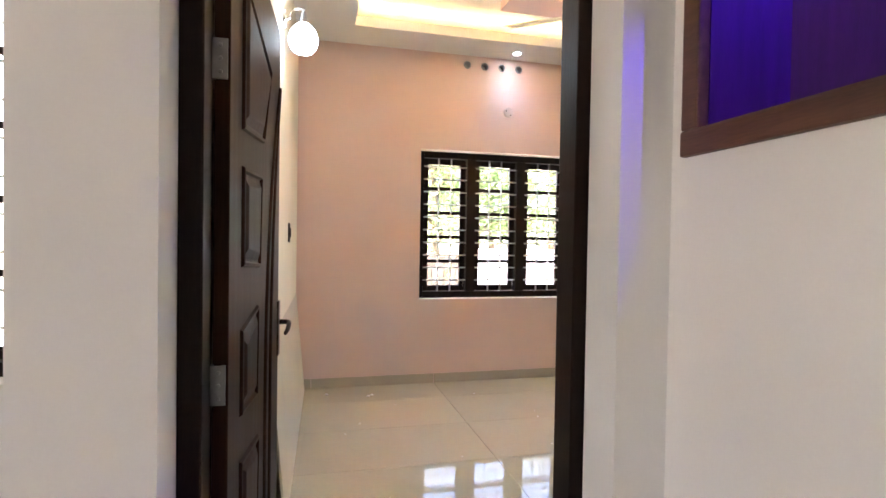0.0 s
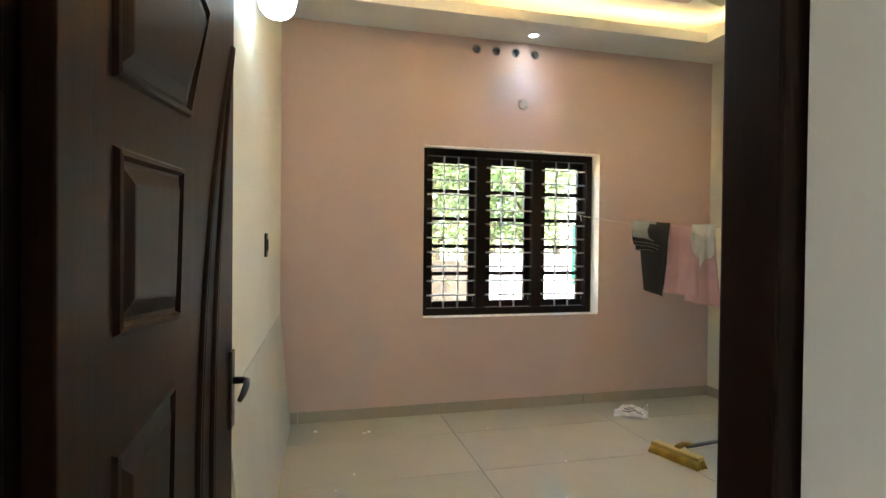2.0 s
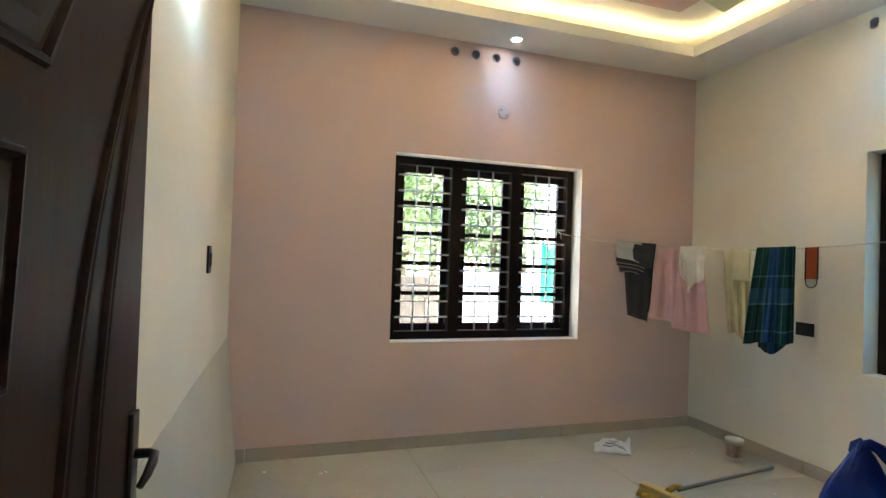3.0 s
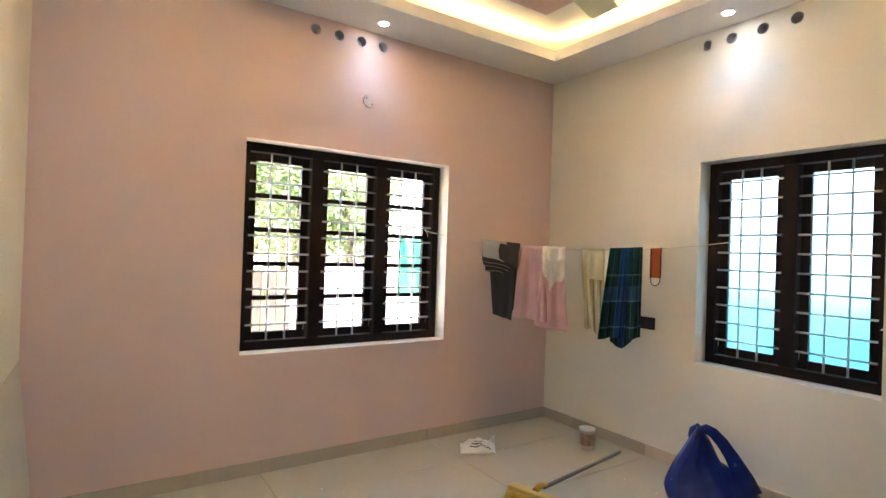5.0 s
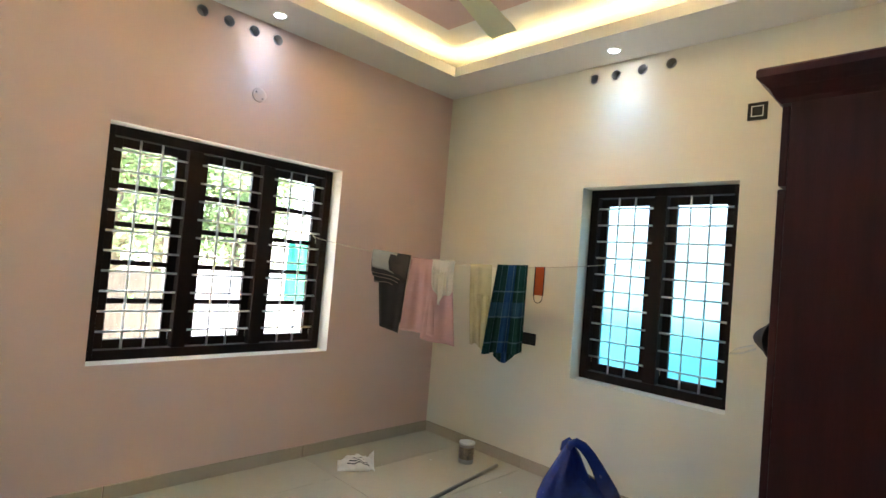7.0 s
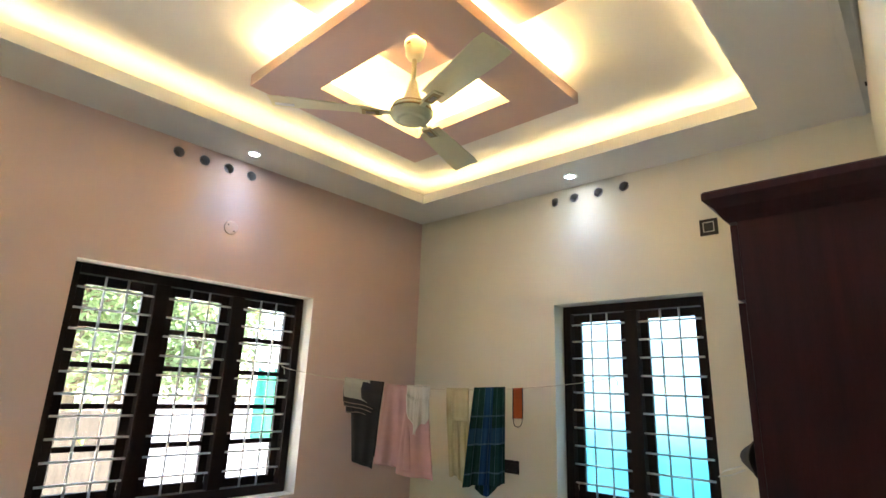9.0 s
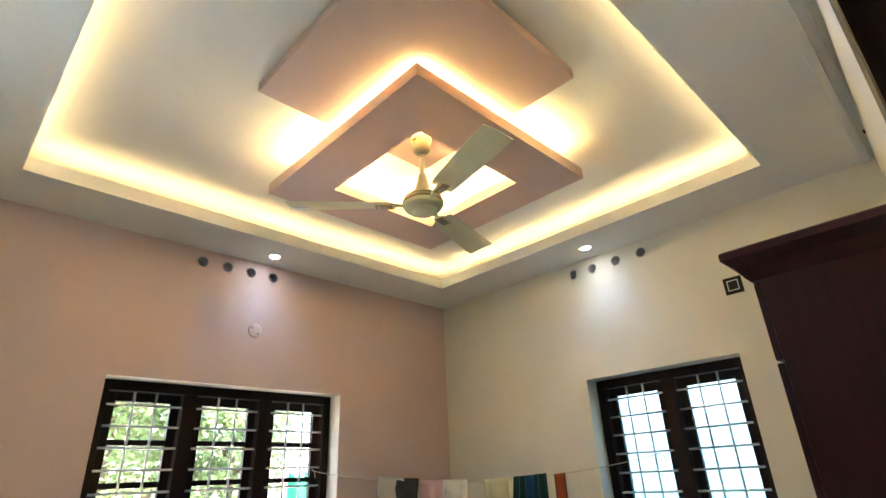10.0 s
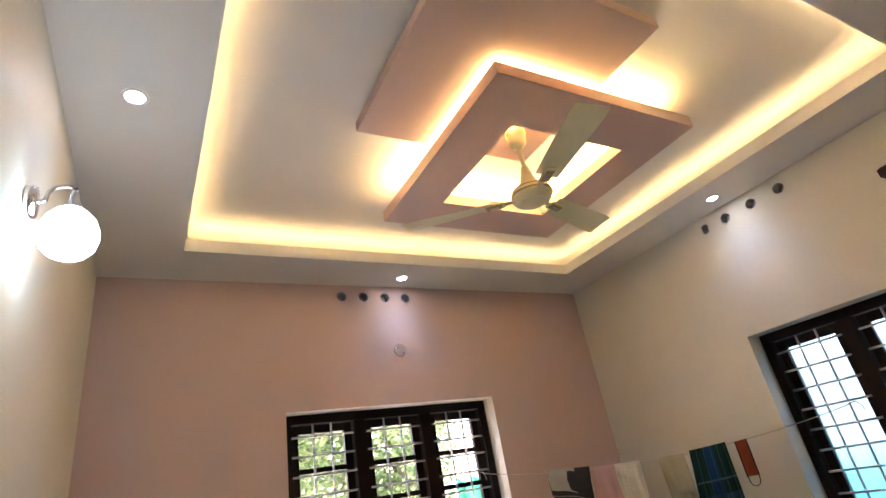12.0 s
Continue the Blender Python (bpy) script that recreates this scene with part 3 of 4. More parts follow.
# ---- wardrobe ----
wd = thing("wardrobe", "tall dark maroon wooden wardrobe with a projecting cornice", "wardrobe", (-0.75, -3.0, 0))
part("carcass", box((-1.34, -3.225, 0.07), (-0.22, -2.815, 1.995), 0.004), MAROON, wd)
part("plinth", box((-1.325, SOUTH + 0.01, 0), (-0.235, -2.85, 0.07), 0.002), MAROON, wd)
bm = bmesh.new()
prof = [(0.0, 0.0), (0.012, 0.012), (0.03, 0.045), (0.055, 0.07), (0.06, 0.075), (0.06, 0.098), (0.052, 0.105), (0.0, 0.105)]
lo = [(-1.34 - d, -3.225, 1.988 + z) for d, z in prof]
mid = [(-1.34 - d, -2.79 + d, 1.988 + z) for d, z in prof]
end = [(-0.22 + d, -2.79 + d, 1.988 + z) for d, z in prof]
bk = [(-0.22 + d, SOUTH + 0.006, 1.988 + z) for d, z in prof]
vs = [[bm.verts.new(p) for p in row] for row in (lo, mid, end, bk)]
for a, b in zip(vs, vs[1:]):
    for k in range(len(prof) - 1):
        bm.faces.new((a[k], a[k + 1], b[k + 1], b[k]))
bm.faces.new([row[-1] for row in vs])
bm.faces.new([row[0] for row in vs])
bm.faces.new(vs[0])
bm.faces.new(vs[-1])
part("cornice", bm, MAROON, wd)
for k in range(2):
    x = -1.335 + k * 0.557
    for z0, z1 in ((0.09, 0.62), (0.63, 1.72), (1.73, 1.98)):
        dr = part("door", box((x, -2.814, z0), (x + 0.552, -2.792, z1), 0.004), MAROON, wd)
        if z0 == 0.63:
            hx = x + (0.50 if k == 0 else 0.05)
            part("handle", tube([(hx, -2.792, 1.05), (hx, -2.77, 1.05), (hx, -2.77, 1.17), (hx, -2.792, 1.17)], 0.005, 8), CHROME, dr)
mask = thing("hanging_cap", "dark grey cloth cap hanging from the wardrobe door", "cap", (-1.30, -2.79, 1.22))
part("crown", sheet(lambda u, v: (-1.31 + 0.14 * u, -2.79 + 0.055 * math.sin(math.pi * v) * math.sin(math.pi * (0.1 + 0.8 * u)) + 0.002, 1.20 + 0.10 * v), 8, 8, 0.004), material("dark_cap_cloth", (0.06, 0.05, 0.05), 0.9, vary=0.2), mask)
part("strap", tube([(-1.29, -2.75, 1.215), (-1.285, -2.71, 1.195), (-1.28, -2.67, 1.185), (-1.278, -2.69, 1.205), (-1.28, -2.74, 1.225)], 0.0025, 6), WPLASTIC, mask, "thin pale loop")

# ---- things on the walls ----
def plate(name, label, place, w, h, mats, round_hint=False):
    """A rectangular wall plate; place(u, d, z): u along, d out from the wall."""
    t = thing(name, label, "switch", place(0, 0, 0))

    def slab(nm, u0, u1, d0, d1, z0, z1, m, bev=0.002, par=t):
        a, b = place(u0, d0, z0), place(u1, d1, z1)
        return part(nm, box([min(p, q) for p, q in zip(a, b)], [max(p, q) for p, q in zip(a, b)], bev), m, par)

    slab("plate", -w / 2, w / 2, 0.0, 0.010, -h / 2, h / 2, mats[0], 0.003)
    return t, slab


t, slab = plate("switch_plate", "black square switch plate with a pale outlined rocker", lambda u, d, z: (-d, -2.376 + u, 2.391 + z), 0.098, 0.098, [BLACK])
for u0, u1, z0, z1 in ((-0.03, 0.03, 0.026, 0.03), (-0.03, 0.03, -0.03, -0.026), (-0.03, -0.026, -0.026, 0.026), (0.026, 0.03, -0.026, 0.026)):
    slab("outline", u0, u1, 0.010, 0.012, z0, z1, WPLASTIC, 0)
slab("rocker", -0.025, 0.025, 0.010, 0.013, -0.025, 0.025, BLACK)
t, slab = plate("socket_plate", "black power socket plate on the cream wall", lambda u, d, z: (-d, -0.985 + u, 0.925 + z), 0.12, 0.085, [BLACK])
slab("switch", 0.015, 0.042, 0.010, 0.014, -0.02, 0.02, BLACK)
slab("socket", -0.045, -0.005, 0.010, 0.012, -0.025, 0.025, BLACK)
t, slab = plate("switch_plate", "black switch plate beside the wall lamp", lambda u, d, z: (-3.567 + d, -1.0 + u, 1.272 + z), 0.10, 0.12, [BLACK])
slab("rocker", -0.03, -0.002, 0.010, 0.017, -0.03, 0.03, BLACK)
slab("rocker", 0.002, 0.03, 0.010, 0.014, -0.03, 0.03, BLACK)

jb = thing("junction_box_cover", "round white plastic junction box cover", "cover plate", (-1.737, 0, 2.381))
part("disc", lathe([(0.0, 0.0), (0.046, 0.0), (0.045, 0.006), (0.04, 0.008), (0.001, 0.008)], 28, (-1.737, 0, 2.381), pose(0, 0, 0, 90)), material("pinkish_white_plastic", (0.66, 0.52, 0.46), 0.4, vary=0.03), jb)
for dx, dz in ((-0.022, 0.015), (0.02, -0.02)):
    part("screw", lathe([(0.0055, 0.0), (0.004, 0.002)], 10, (-1.737 + dx, -0.008, 2.381 + dz), pose(0, 0, 0, 90)), BRONZE, jb)

# white rail along the ceiling edge over the wardrobe
rail = thing("ceiling_rail", "white grooved rail fixed along the ceiling edge", "rail", (-1.2, -3.19, H))
part("channel", box((-2.75, -3.165, H - 0.012), (-0.012, -3.13, H), 0.002), CEIL, rail)
part("groove", box((-2.75, -3.195, H - 0.004), (-0.012, -3.165, H)), WPLASTIC, rail)
part("lip", box((-2.75, -3.203, H - 0.014), (-0.012, -3.195, H), 0.001), CEIL, rail)
for x in (-0.10, -0.36):
    part("clip", box((x, -3.20, H - 0.018), (x + 0.02, -3.185, H - 0.004), 0.001), BRONZE, rail)

# ---- board leaning on the west wall ----
bd = thing("leaning_board", "long pale cream board leaning against the wall base", "board", (-3.47, -1.1, 0))
bm = bmesh.new()
p = [(-3.470, -0.012, 0.0), (-3.480, -0.012, 0.0), (-3.5525, -0.012, 0.785), (-3.5435, -0.012, 0.787)]
q = [(-3.515, -2.1, 0.0), (-3.525, -2.1, 0.0), (-3.5995, -2.1, 0.785), (-3.5905, -2.1, 0.787)]
a, b = [bm.verts.new(v) for v in p], [bm.verts.new(v) for v in q]
for k in range(4):
    bm.faces.new((a[k], a[(k + 1) % 4], b[(k + 1) % 4], b[k]))
bm.faces.new(a)
bm.faces.new(b)
part("panel", bm, material("cream_board", (0.60, 0.57, 0.46), 0.45, vary=0.08, scale=3, grain=60), bd)

# ---- clothes line and washing ----
LA, LB = Vector((-1.175, 0.139, 1.536)), Vector((0.139, -1.685, 1.530))
LD = Vector((LB.x - LA.x, LB.y - LA.y, 0)).normalized()
LN = Vector((-LD.y, LD.x, 0))       # towards the corner
LL = (Vector((LB.x, LB.y)) - Vector((LA.x, LA.y))).length


def line_at(s):
    """A point on the sagging line, s metres from the north window."""
    k = s / LL
    z = 1.536 - 0.115 * math.sin(math.pi * min(max(k * 1.0, 0), 1)) ** 0.8
    return Vector((LA.x + LD.x * s, LA.y + LD.y * s, z))


cord = thing("clothes_line", "thin pale cord tied between the two window grilles", "clothes line", tuple(LA))
CORD = material("cotton_cord", (0.62, 0.55, 0.42), 0.9, vary=0.15)
part("cord", tube([line_at(LL * k / 40) for k in range(41)], 0.003, 6), CORD, cord)
part("knot", tube([LA + Vector((0, 0, 0.008)), LA + Vector((0.01, -0.014, -0.005)), LA + Vector((0.02, -0.01, -0.03)), LA + Vector((0.022, -0.012, -0.05))], 0.003, 6), CORD, cord)
part("knot", tube([LB + Vector((0, 0, 0.008)), LB + Vector((-0.014, -0.01, 0.0)), LB + Vector((-0.014, -0.03, -0.02)), LB + Vector((-0.012, -0.03, -0.05))], 0.003, 6), CORD, cord)


def cloth_mat(name, color, vary=0.1, grain=400):
    return material(name, color, 0.9, vary=vary, scale=8, grain=grain, bump=0.25, spec=0.1)


def hung(s0, s1, drop0, drop1, side=1, folds=3.0, depth=0.02, flare=0.0, seed=0.0, top=0.012, edge=0.0, shift=0.0, off=0.006, freq=9.0):
    """A cloth folded over the line from s0 to s1; drop: its length at both ends; side: -1 hangs towards the camera."""
    def fn(u, v):
        s = s0 + (s1 - s0) * u
        d = drop0 + (drop1 - drop0) * u + edge * math.sin(u * freq + seed) * (v ** 2)
        w = max(0.0, min(1.0, v * 3))
        p = line_at(s + (u - 0.5) * flare * v + shift * v)
        wave = math.sin(u * folds * 2 * math.pi + seed + 0.6 * math.sin(v * 3 + seed)) * 0.7 + 0.3 * math.sin(u * folds * 4.3 * math.pi + 2 * seed)
        back = -LN * (side * (off * max(w, 0.8) + depth * w * (1 + wave)))
        return p + Vector((0, 0, top * (1 - v * 4 if v < 0.25 else 0) - d * v)) + back
    return fn


GREY = cloth_mat("charcoal_trouser_cloth", (0.040, 0.036, 0.034))
PINKC = cloth_mat("dusty_pink_cloth", (0.56, 0.335, 0.32))
WHITEC = cloth_mat("off_white_cloth", (0.62, 0.58, 0.50))
YELC = cloth_mat("pale_yellow_cloth", (0.56, 0.50, 0.32))
ORNG = cloth_mat("orange_cloth", (0.42, 0.09, 0.03))
BLKC = cloth_mat("black_cloth_band", (0.015, 0.015, 0.018))

tr = thing("trousers", "charcoal trousers folded over the clothes line", "trousers", tuple(line_at(0.59)))
part("leg", sheet(hung(0.515, 0.735, 0.50, 0.53, 1, 0.9, 0.02, -0.09, 0.5, shift=0.0), 20, 24, 0.006), GREY, tr)
part("leg", sheet(hung(0.515, 0.72, 0.48, 0.46, -1, 1.2, 0.016, -0.05, 0.9), 20, 24, 0.006), GREY, tr)
part("waistband", sheet(hung(0.475, 0.650, 0.095, 0.125, 1, 0.6, 0.010, -0.02, 1.2, 0.022, edge=0.006, off=0.062, freq=5), 16, 8, 0.006), cloth_mat("grey_green_lining", (0.42, 0.39, 0.32)), tr, "pale folded lining")
part("fold", sheet(hung(0.600, 0.745, 0.10, 0.16, 1, 0.6, 0.030, -0.02, 0.4, 0.022, off=0.046), 12, 8, 0.008), GREY, tr)
PIPE_C = material("pale_piping", (0.34, 0.25, 0.20), 0.8, vary=0.2)
for s0, s1, d0, d1, off in ((0.470, 0.690, 0.130, 0.165, 0.046), (0.474, 0.680, 0.155, 0.190, 0.036), (0.488, 0.640, 0.195, 0.210, 0.026)):
    fold = hung(s0, s1, d0, d1, 1, 0.7, 0.012, -0.02, 1.2, 0.014, edge=0.008, off=off, freq=5)
    part("fold", sheet(fold, 16, 8, 0.006), GREY, tr)
    part("piping", tube([fold(k / 12, 0.97) - LN * 0.004 for k in range(13)], 0.0022, 6), PIPE_C, tr, "thin pale piping")
sk = thing("pink_skirt", "dusty pink cloth hanging in soft folds", "clothing", tuple(line_at(0.88)))
part("panel", sheet(hung(0.755, 0.92, 0.49, 0.525, 1, 1.4, 0.020, 0.10, 2.0, edge=0.008, freq=4), 26, 24, 0.003), PINKC, sk)
part("panel", sheet(hung(0.91, 1.04, 0.53, 0.57, 1, 1.0, 0.018, 0.11, 0.7, edge=0.008, freq=4), 22, 24, 0.003), PINKC, sk)
part("panel", sheet(hung(0.74, 1.02, 0.46, 0.50, -1, 2.0, 0.02, 0.10, 1.7), 26, 20, 0.003), PINKC, sk)
tw = thing("small_towel", "crumpled off-white cloth draped over the line", "towel", tuple(line_at(0.97)))
part("cloth", sheet(hung(0.905, 0.990, 0.15, 0.285, 1, 1.1, 0.014, -0.02, 0.4, 0.018, edge=0.012, off=0.075, freq=7), 16, 18, 0.003), WHITEC, tw)
part("cloth", sheet(hung(0.970, 1.058, 0.275, 0.185, 1, 1.2, 0.014, 0.01, 1.4, 0.018, edge=0.014, off=0.082, freq=8), 16, 18, 0.003), WHITEC, tw)
yl = thing("yellow_shirt", "pale yellow shirt hanging from the line", "shirt", tuple(line_at(1.22)))
part("body", sheet(hung(1.160, 1.31, 0.52, 0.58, 1, 2.9, 0.016, -0.02, 1.1, edge=0.012, shift=0.03, freq=11), 30, 28, 0.003), YELC, yl)
part("pocket", sheet(hung(1.215, 1.31, 0.19, 0.20, 1, 0.9, 0.010, 0.0, 0.3, 0.006, off=0.042), 10, 8, 0.004), YELC, yl)
# checked lungi
PL = material("checked_cotton", (0.02, 0.10, 0.14), 0.9, vary=0.1, spec=0.1, bump=0.2, grain=400)
n, l = PL.node_tree.nodes, PL.node_tree.links
uv = n.new("ShaderNodeTexCoord")
sep = n.new("ShaderNodeSeparateXYZ")
l.new(uv.outputs["UV"], sep.inputs[0])


def stripes(axis, freq, cut):
    mul, fr, gt = n.new("ShaderNodeMath"), n.new("ShaderNodeMath"), n.new("ShaderNodeMath")
    mul.operation, fr.operation, gt.operation = "MULTIPLY", "FRACT", "GREATER_THAN"
    mul.inputs[1].default_value, gt.inputs[1].default_value = freq, cut
    l.new(sep.outputs[axis], mul.inputs[0])
    l.new(mul.outputs[0], fr.inputs[0])
    l.new(fr.outputs[0], gt.inputs[0])
    return gt.outputs[0]


def blend(a, color, fac, amount):
    mx, sc = n.new("ShaderNodeMix"), n.new("ShaderNodeMath")
    mx.data_type = "RGBA"
    sc.operation = "MULTIPLY"
    sc.inputs[1].default_value = amount
    l.new(fac, sc.inputs[0])
    l.new(sc.outputs[0], mx.inputs["Factor"])
    l.new(a, mx.inputs["A"]) if not isinstance(a, tuple) else None
    if isinstance(a, tuple):
        mx.inputs["A"].default_value = (*a, 1)
    mx.inputs["B"].default_value = (*color, 1)
    return mx.outputs["Result"]


c = blend((0.008, 0.040, 0.036), (0.016, 0.06, 0.18), stripes("X", 1.6, 0.6), 0.8)
c = blend(c, (0.03, 0.09, 0.18), stripes("Y", 1.7, 0.7), 0.55)
c = blend(c, (0.16, 0.28, 0.36), stripes("X", 5.3, 0.91), 0.34)
c = blend(c, (0.16, 0.28, 0.36), stripes("Y", 3.4, 0.94), 0.34)
l.new(c, n["Principled BSDF"].inputs["Base Color"])


def uv_sheet(fn, nu, nv, thick):
    bm = bmesh.new()
    lay = bm.loops.layers.uv.new("UVMap")
    g = [[bm.verts.new(fn(i / nu, j / nv)) for j in range(nv + 1)] for i in range(nu + 1)]
    for i in range(nu):
        for j in range(nv):
            f = bm.faces.new((g[i][j], g[i + 1][j], g[i + 1][j + 1], g[i][j + 1]))
            f.smooth = True
            for lp, (a, b) in zip(f.loops, ((i, j), (i + 1, j), (i + 1, j + 1), (i, j + 1))):
                lp[lay].uv = (a / nu, b / nv)
    return bm


ck = thing("checked_lungi", "blue and green checked cotton cloth hanging gathered", "clothing", tuple(line_at(1.40)))
part("cloth", uv_sheet(hung(1.345, 1.55, 0.585, 0.575, 1, 2.7, 0.029, 0.06, 0.9, 0.016, edge=0.006, shift=-0.03), 72, 28, 0), PL, ck)
part("cloth", uv_sheet(hung(1.375, 1.53, 0.605, 0.59, -1, 1.4, 0.022, -0.01, 0.1, 0.016, edge=0.055, shift=-0.02, freq=2.9), 40, 24, 0), PL, ck)
mk = thing("face_mask", "orange cloth face mask with black edging and ear loops", "mask", tuple(line_at(1.659)))
part("cloth", sheet(hung(1.602, 1.659, 0.185, 0.19, 1, 0.5, 0.008, 0.0, 0.2, 0.004), 8, 14, 0.004), ORNG, mk)
for s in (1.600, 1.661):
    part("edging", tube([line_at(s) + Vector((0, 0, 0.004)) - LN * 0.018, line_at(s) + Vector((0, 0, -0.10)) - LN * 0.022, line_at(s) + Vector((0, 0, -0.19)) - LN * 0.02], 0.0035, 6), BLKC, mk)
part("ear_loop", tube([line_at(1.602) + Vector((0, 0, -0.18)) - LN * 0.02] + [line_at(1.631 - 0.028 * math.cos(a)) + Vector((0, 0, -0.205 - 0.035 * math.sin(a))) - LN * 0.02 for a in (0.3, 0.9, 1.57, 2.2, 2.8)] + [line_at(1.659) + Vector((0, 0, -0.18)) - LN * 0.02], 0.0028, 6), BLKC, mk)

# ---- things on the floor ----
bag = thing("carrier_bag", "crumpled blue plastic carrier bag with upright handles", "bag", (-0.42, -1.74, 0))
BLUE = material("blue_plastic_film", (0.0035, 0.018, 0.165), 0.26, vary=0.35, scale=13, grain=45, bump=1.0, spec=0.5)


BC, BS = math.cos(radians(-43)), math.sin(radians(-43))


def bag_local(x, y, z):
    return Vector((-0.42 + x * BC - y * BS, -1.74 + x * BS + y * BC, z * 1.06))


# sections of the slumped sack: height, its two sides, half depth
SECT = ((0.0, -0.19, 0.25, 0.13), (0.02, -0.225, 0.275, 0.155), (0.08, -0.265, 0.245, 0.155), (0.13, -0.28, 0.20, 0.135), (0.16, -0.275, 0.155, 0.10),
        (0.185, -0.265, 0.135, 0.085), (0.225, -0.25, 0.095, 0.072), (0.265, -0.225, 0.012, 0.06), (0.32, -0.19, -0.018, 0.045), (0.38, -0.155, -0.05, 0.032), (0.42, -0.135, -0.08, 0.024), (0.44, -0.122, -0.092, 0.012))
bm = bmesh.new()
NA, rings = 56, []
for z, xa, xb, dp in SECT:
    row = []
    for k in range(NA):
        a = 2 * math.pi * k / NA
        q = 1 + 0.07 * math.sin(5 * a + 14 * z) + 0.06 * math.sin(11 * a - 9 * z) + 0.05 * math.sin(19 * a + 23 * z) + 0.08 * noise.noise(Vector((math.cos(a) * 2.5, math.sin(a) * 2.5, z * 9)))
        row.append(bm.verts.new(bag_local((xa + xb) / 2 + (xb - xa) / 2 * math.cos(a), dp * math.sin(a) * q, max(0.0, z + (0.012 * math.sin(3 * a) if 0.05 < z < 0.4 else 0)))))
    rings.append(row)
for a, b in zip(rings, rings[1:]):
    for k in range(NA):
        bm.faces.new((a[k], a[(k + 1) % NA], b[(k + 1) % NA], b[k])).smooth = True
bm.faces.new(rings[0])
bm.faces.new(rings[-1])
part("body", bm, BLUE, bag)


def band(path, y):
    """A folded film handle: a broad flat loop along a path of (x, z, width)."""
    bm = bmesh.new()
    rows = []
    for i, (x, z, w) in enumerate(path):
        x0, z0, _ = path[max(i - 1, 0)]
        x1, z1, _ = path[min(i + 1, len(path) - 1)]
        d = Vector((x1 - x0, z1 - z0)).normalized()
        nrm = Vector((-d.y, d.x))
        row = []
        for k in range(14):
            a = 2 * math.pi * k / 14
            row.append(bm.verts.new(bag_local(x + nrm.x * w * math.cos(a), y + 0.018 * math.sin(a) * (1 + 0.4 * math.sin(4 * a + i)), z + nrm.y * w * math.cos(a))))
        rows.append(row)
    for a, b in zip(rows, rows[1:]):
        for k in range(14):
            bm.faces.new((a[k], a[(k + 1) % 14], b[(k + 1) % 14], b[k])).smooth = True
    bm.faces.new(rows[0])
    bm.faces.new(rows[-1])
    return bm


part("handle", band(((-0.125, 0.41, 0.014), (-0.115, 0.438, 0.02), (-0.085, 0.448, 0.024), (-0.045, 0.43, 0.027), (0.0, 0.385, 0.030), (0.045, 0.325, 0.034), (0.085, 0.26, 0.042), (0.115, 0.20, 0.055), (0.14, 0.13, 0.07)), -0.03), BLUE, bag)
part("handle", band(((-0.14, 0.38, 0.014), (-0.13, 0.42, 0.018), (-0.105, 0.436, 0.02), (-0.09, 0.42, 0.022), (-0.07, 0.36, 0.026), (-0.05, 0.30, 0.032), (-0.04, 0.22, 0.04)), 0.035), BLUE, bag)

pk = thing("plastic_packet", "crumpled white printed plastic packet on the floor", "packet", (-0.97, -0.335, 0))
PKT = material("white_plastic_film", (0.70, 0.69, 0.64), 0.3, vary=0.06, scale=12, bump=0.4)


def pk_pt(u, v):
    x, y = (u - 0.5) * 0.245, (v - 0.5) * 0.19
    z = 0.002 + 0.062 * max(0, math.sin(math.pi * u) * math.sin(math.pi * v)) ** 0.7 + 0.022 * noise.noise(Vector((u * 6, v * 6, 1)))
    if u > 0.8 and v > 0.6:
        z += 0.07 * (u - 0.8) * 5 * (v - 0.6) * 2.5
    a = radians(-35)
    return Vector((-0.97 + x * math.cos(a) - y * math.sin(a), -0.335 + x * math.sin(a) + y * math.cos(a), max(0.001, z)))


part("film", sheet(pk_pt, 20, 16, 0.001), PKT, pk)
INK = material("dark_print", (0.05, 0.05, 0.05), 0.6, vary=0.2)
for v, u0, u1 in ((0.16, 0.25, 0.85), (0.22, 0.3, 0.8), (0.42, 0.4, 0.7)):
    part("print_bar", sheet(lambda u, w: pk_pt(u0 + (u1 - u0) * u, v + 0.025 * w) + Vector((0, -0.001, 0.003)), 10, 2, 0.0005), INK, pk, "dark printed line")

can = thing("paint_tin", "small pale tin with a brown printed label", "tin", (-0.26, -0.70, 0))
CANP = material("pale_printed_tin", (0.52, 0.44, 0.38), 0.35, vary=0.1)
part("body", lathe([(0.0, 0), (0.052, 0), (0.054, 0.004), (0.053, 0.008), (0.053, 0.125), (0.055, 0.13)], 28, (-0.26, -0.70, 0)), CANP, can)
part("lid", lathe([(0.0, 0.131), (0.052, 0.131), (0.058, 0.134), (0.058, 0.144), (0.05, 0.146), (0.0, 0.143)], 28, (-0.26, -0.70, 0)), WPLASTIC, can)
LBL = material("brown_label", (0.40, 0.27, 0.17), 0.5, vary=0.4, scale=30)
part("label", lathe([(0.0535, 0.03), (0.0538, 0.031), (0.0538, 0.112), (0.0535, 0.113)], 28, (-0.26, -0.70, 0)), LBL, can)

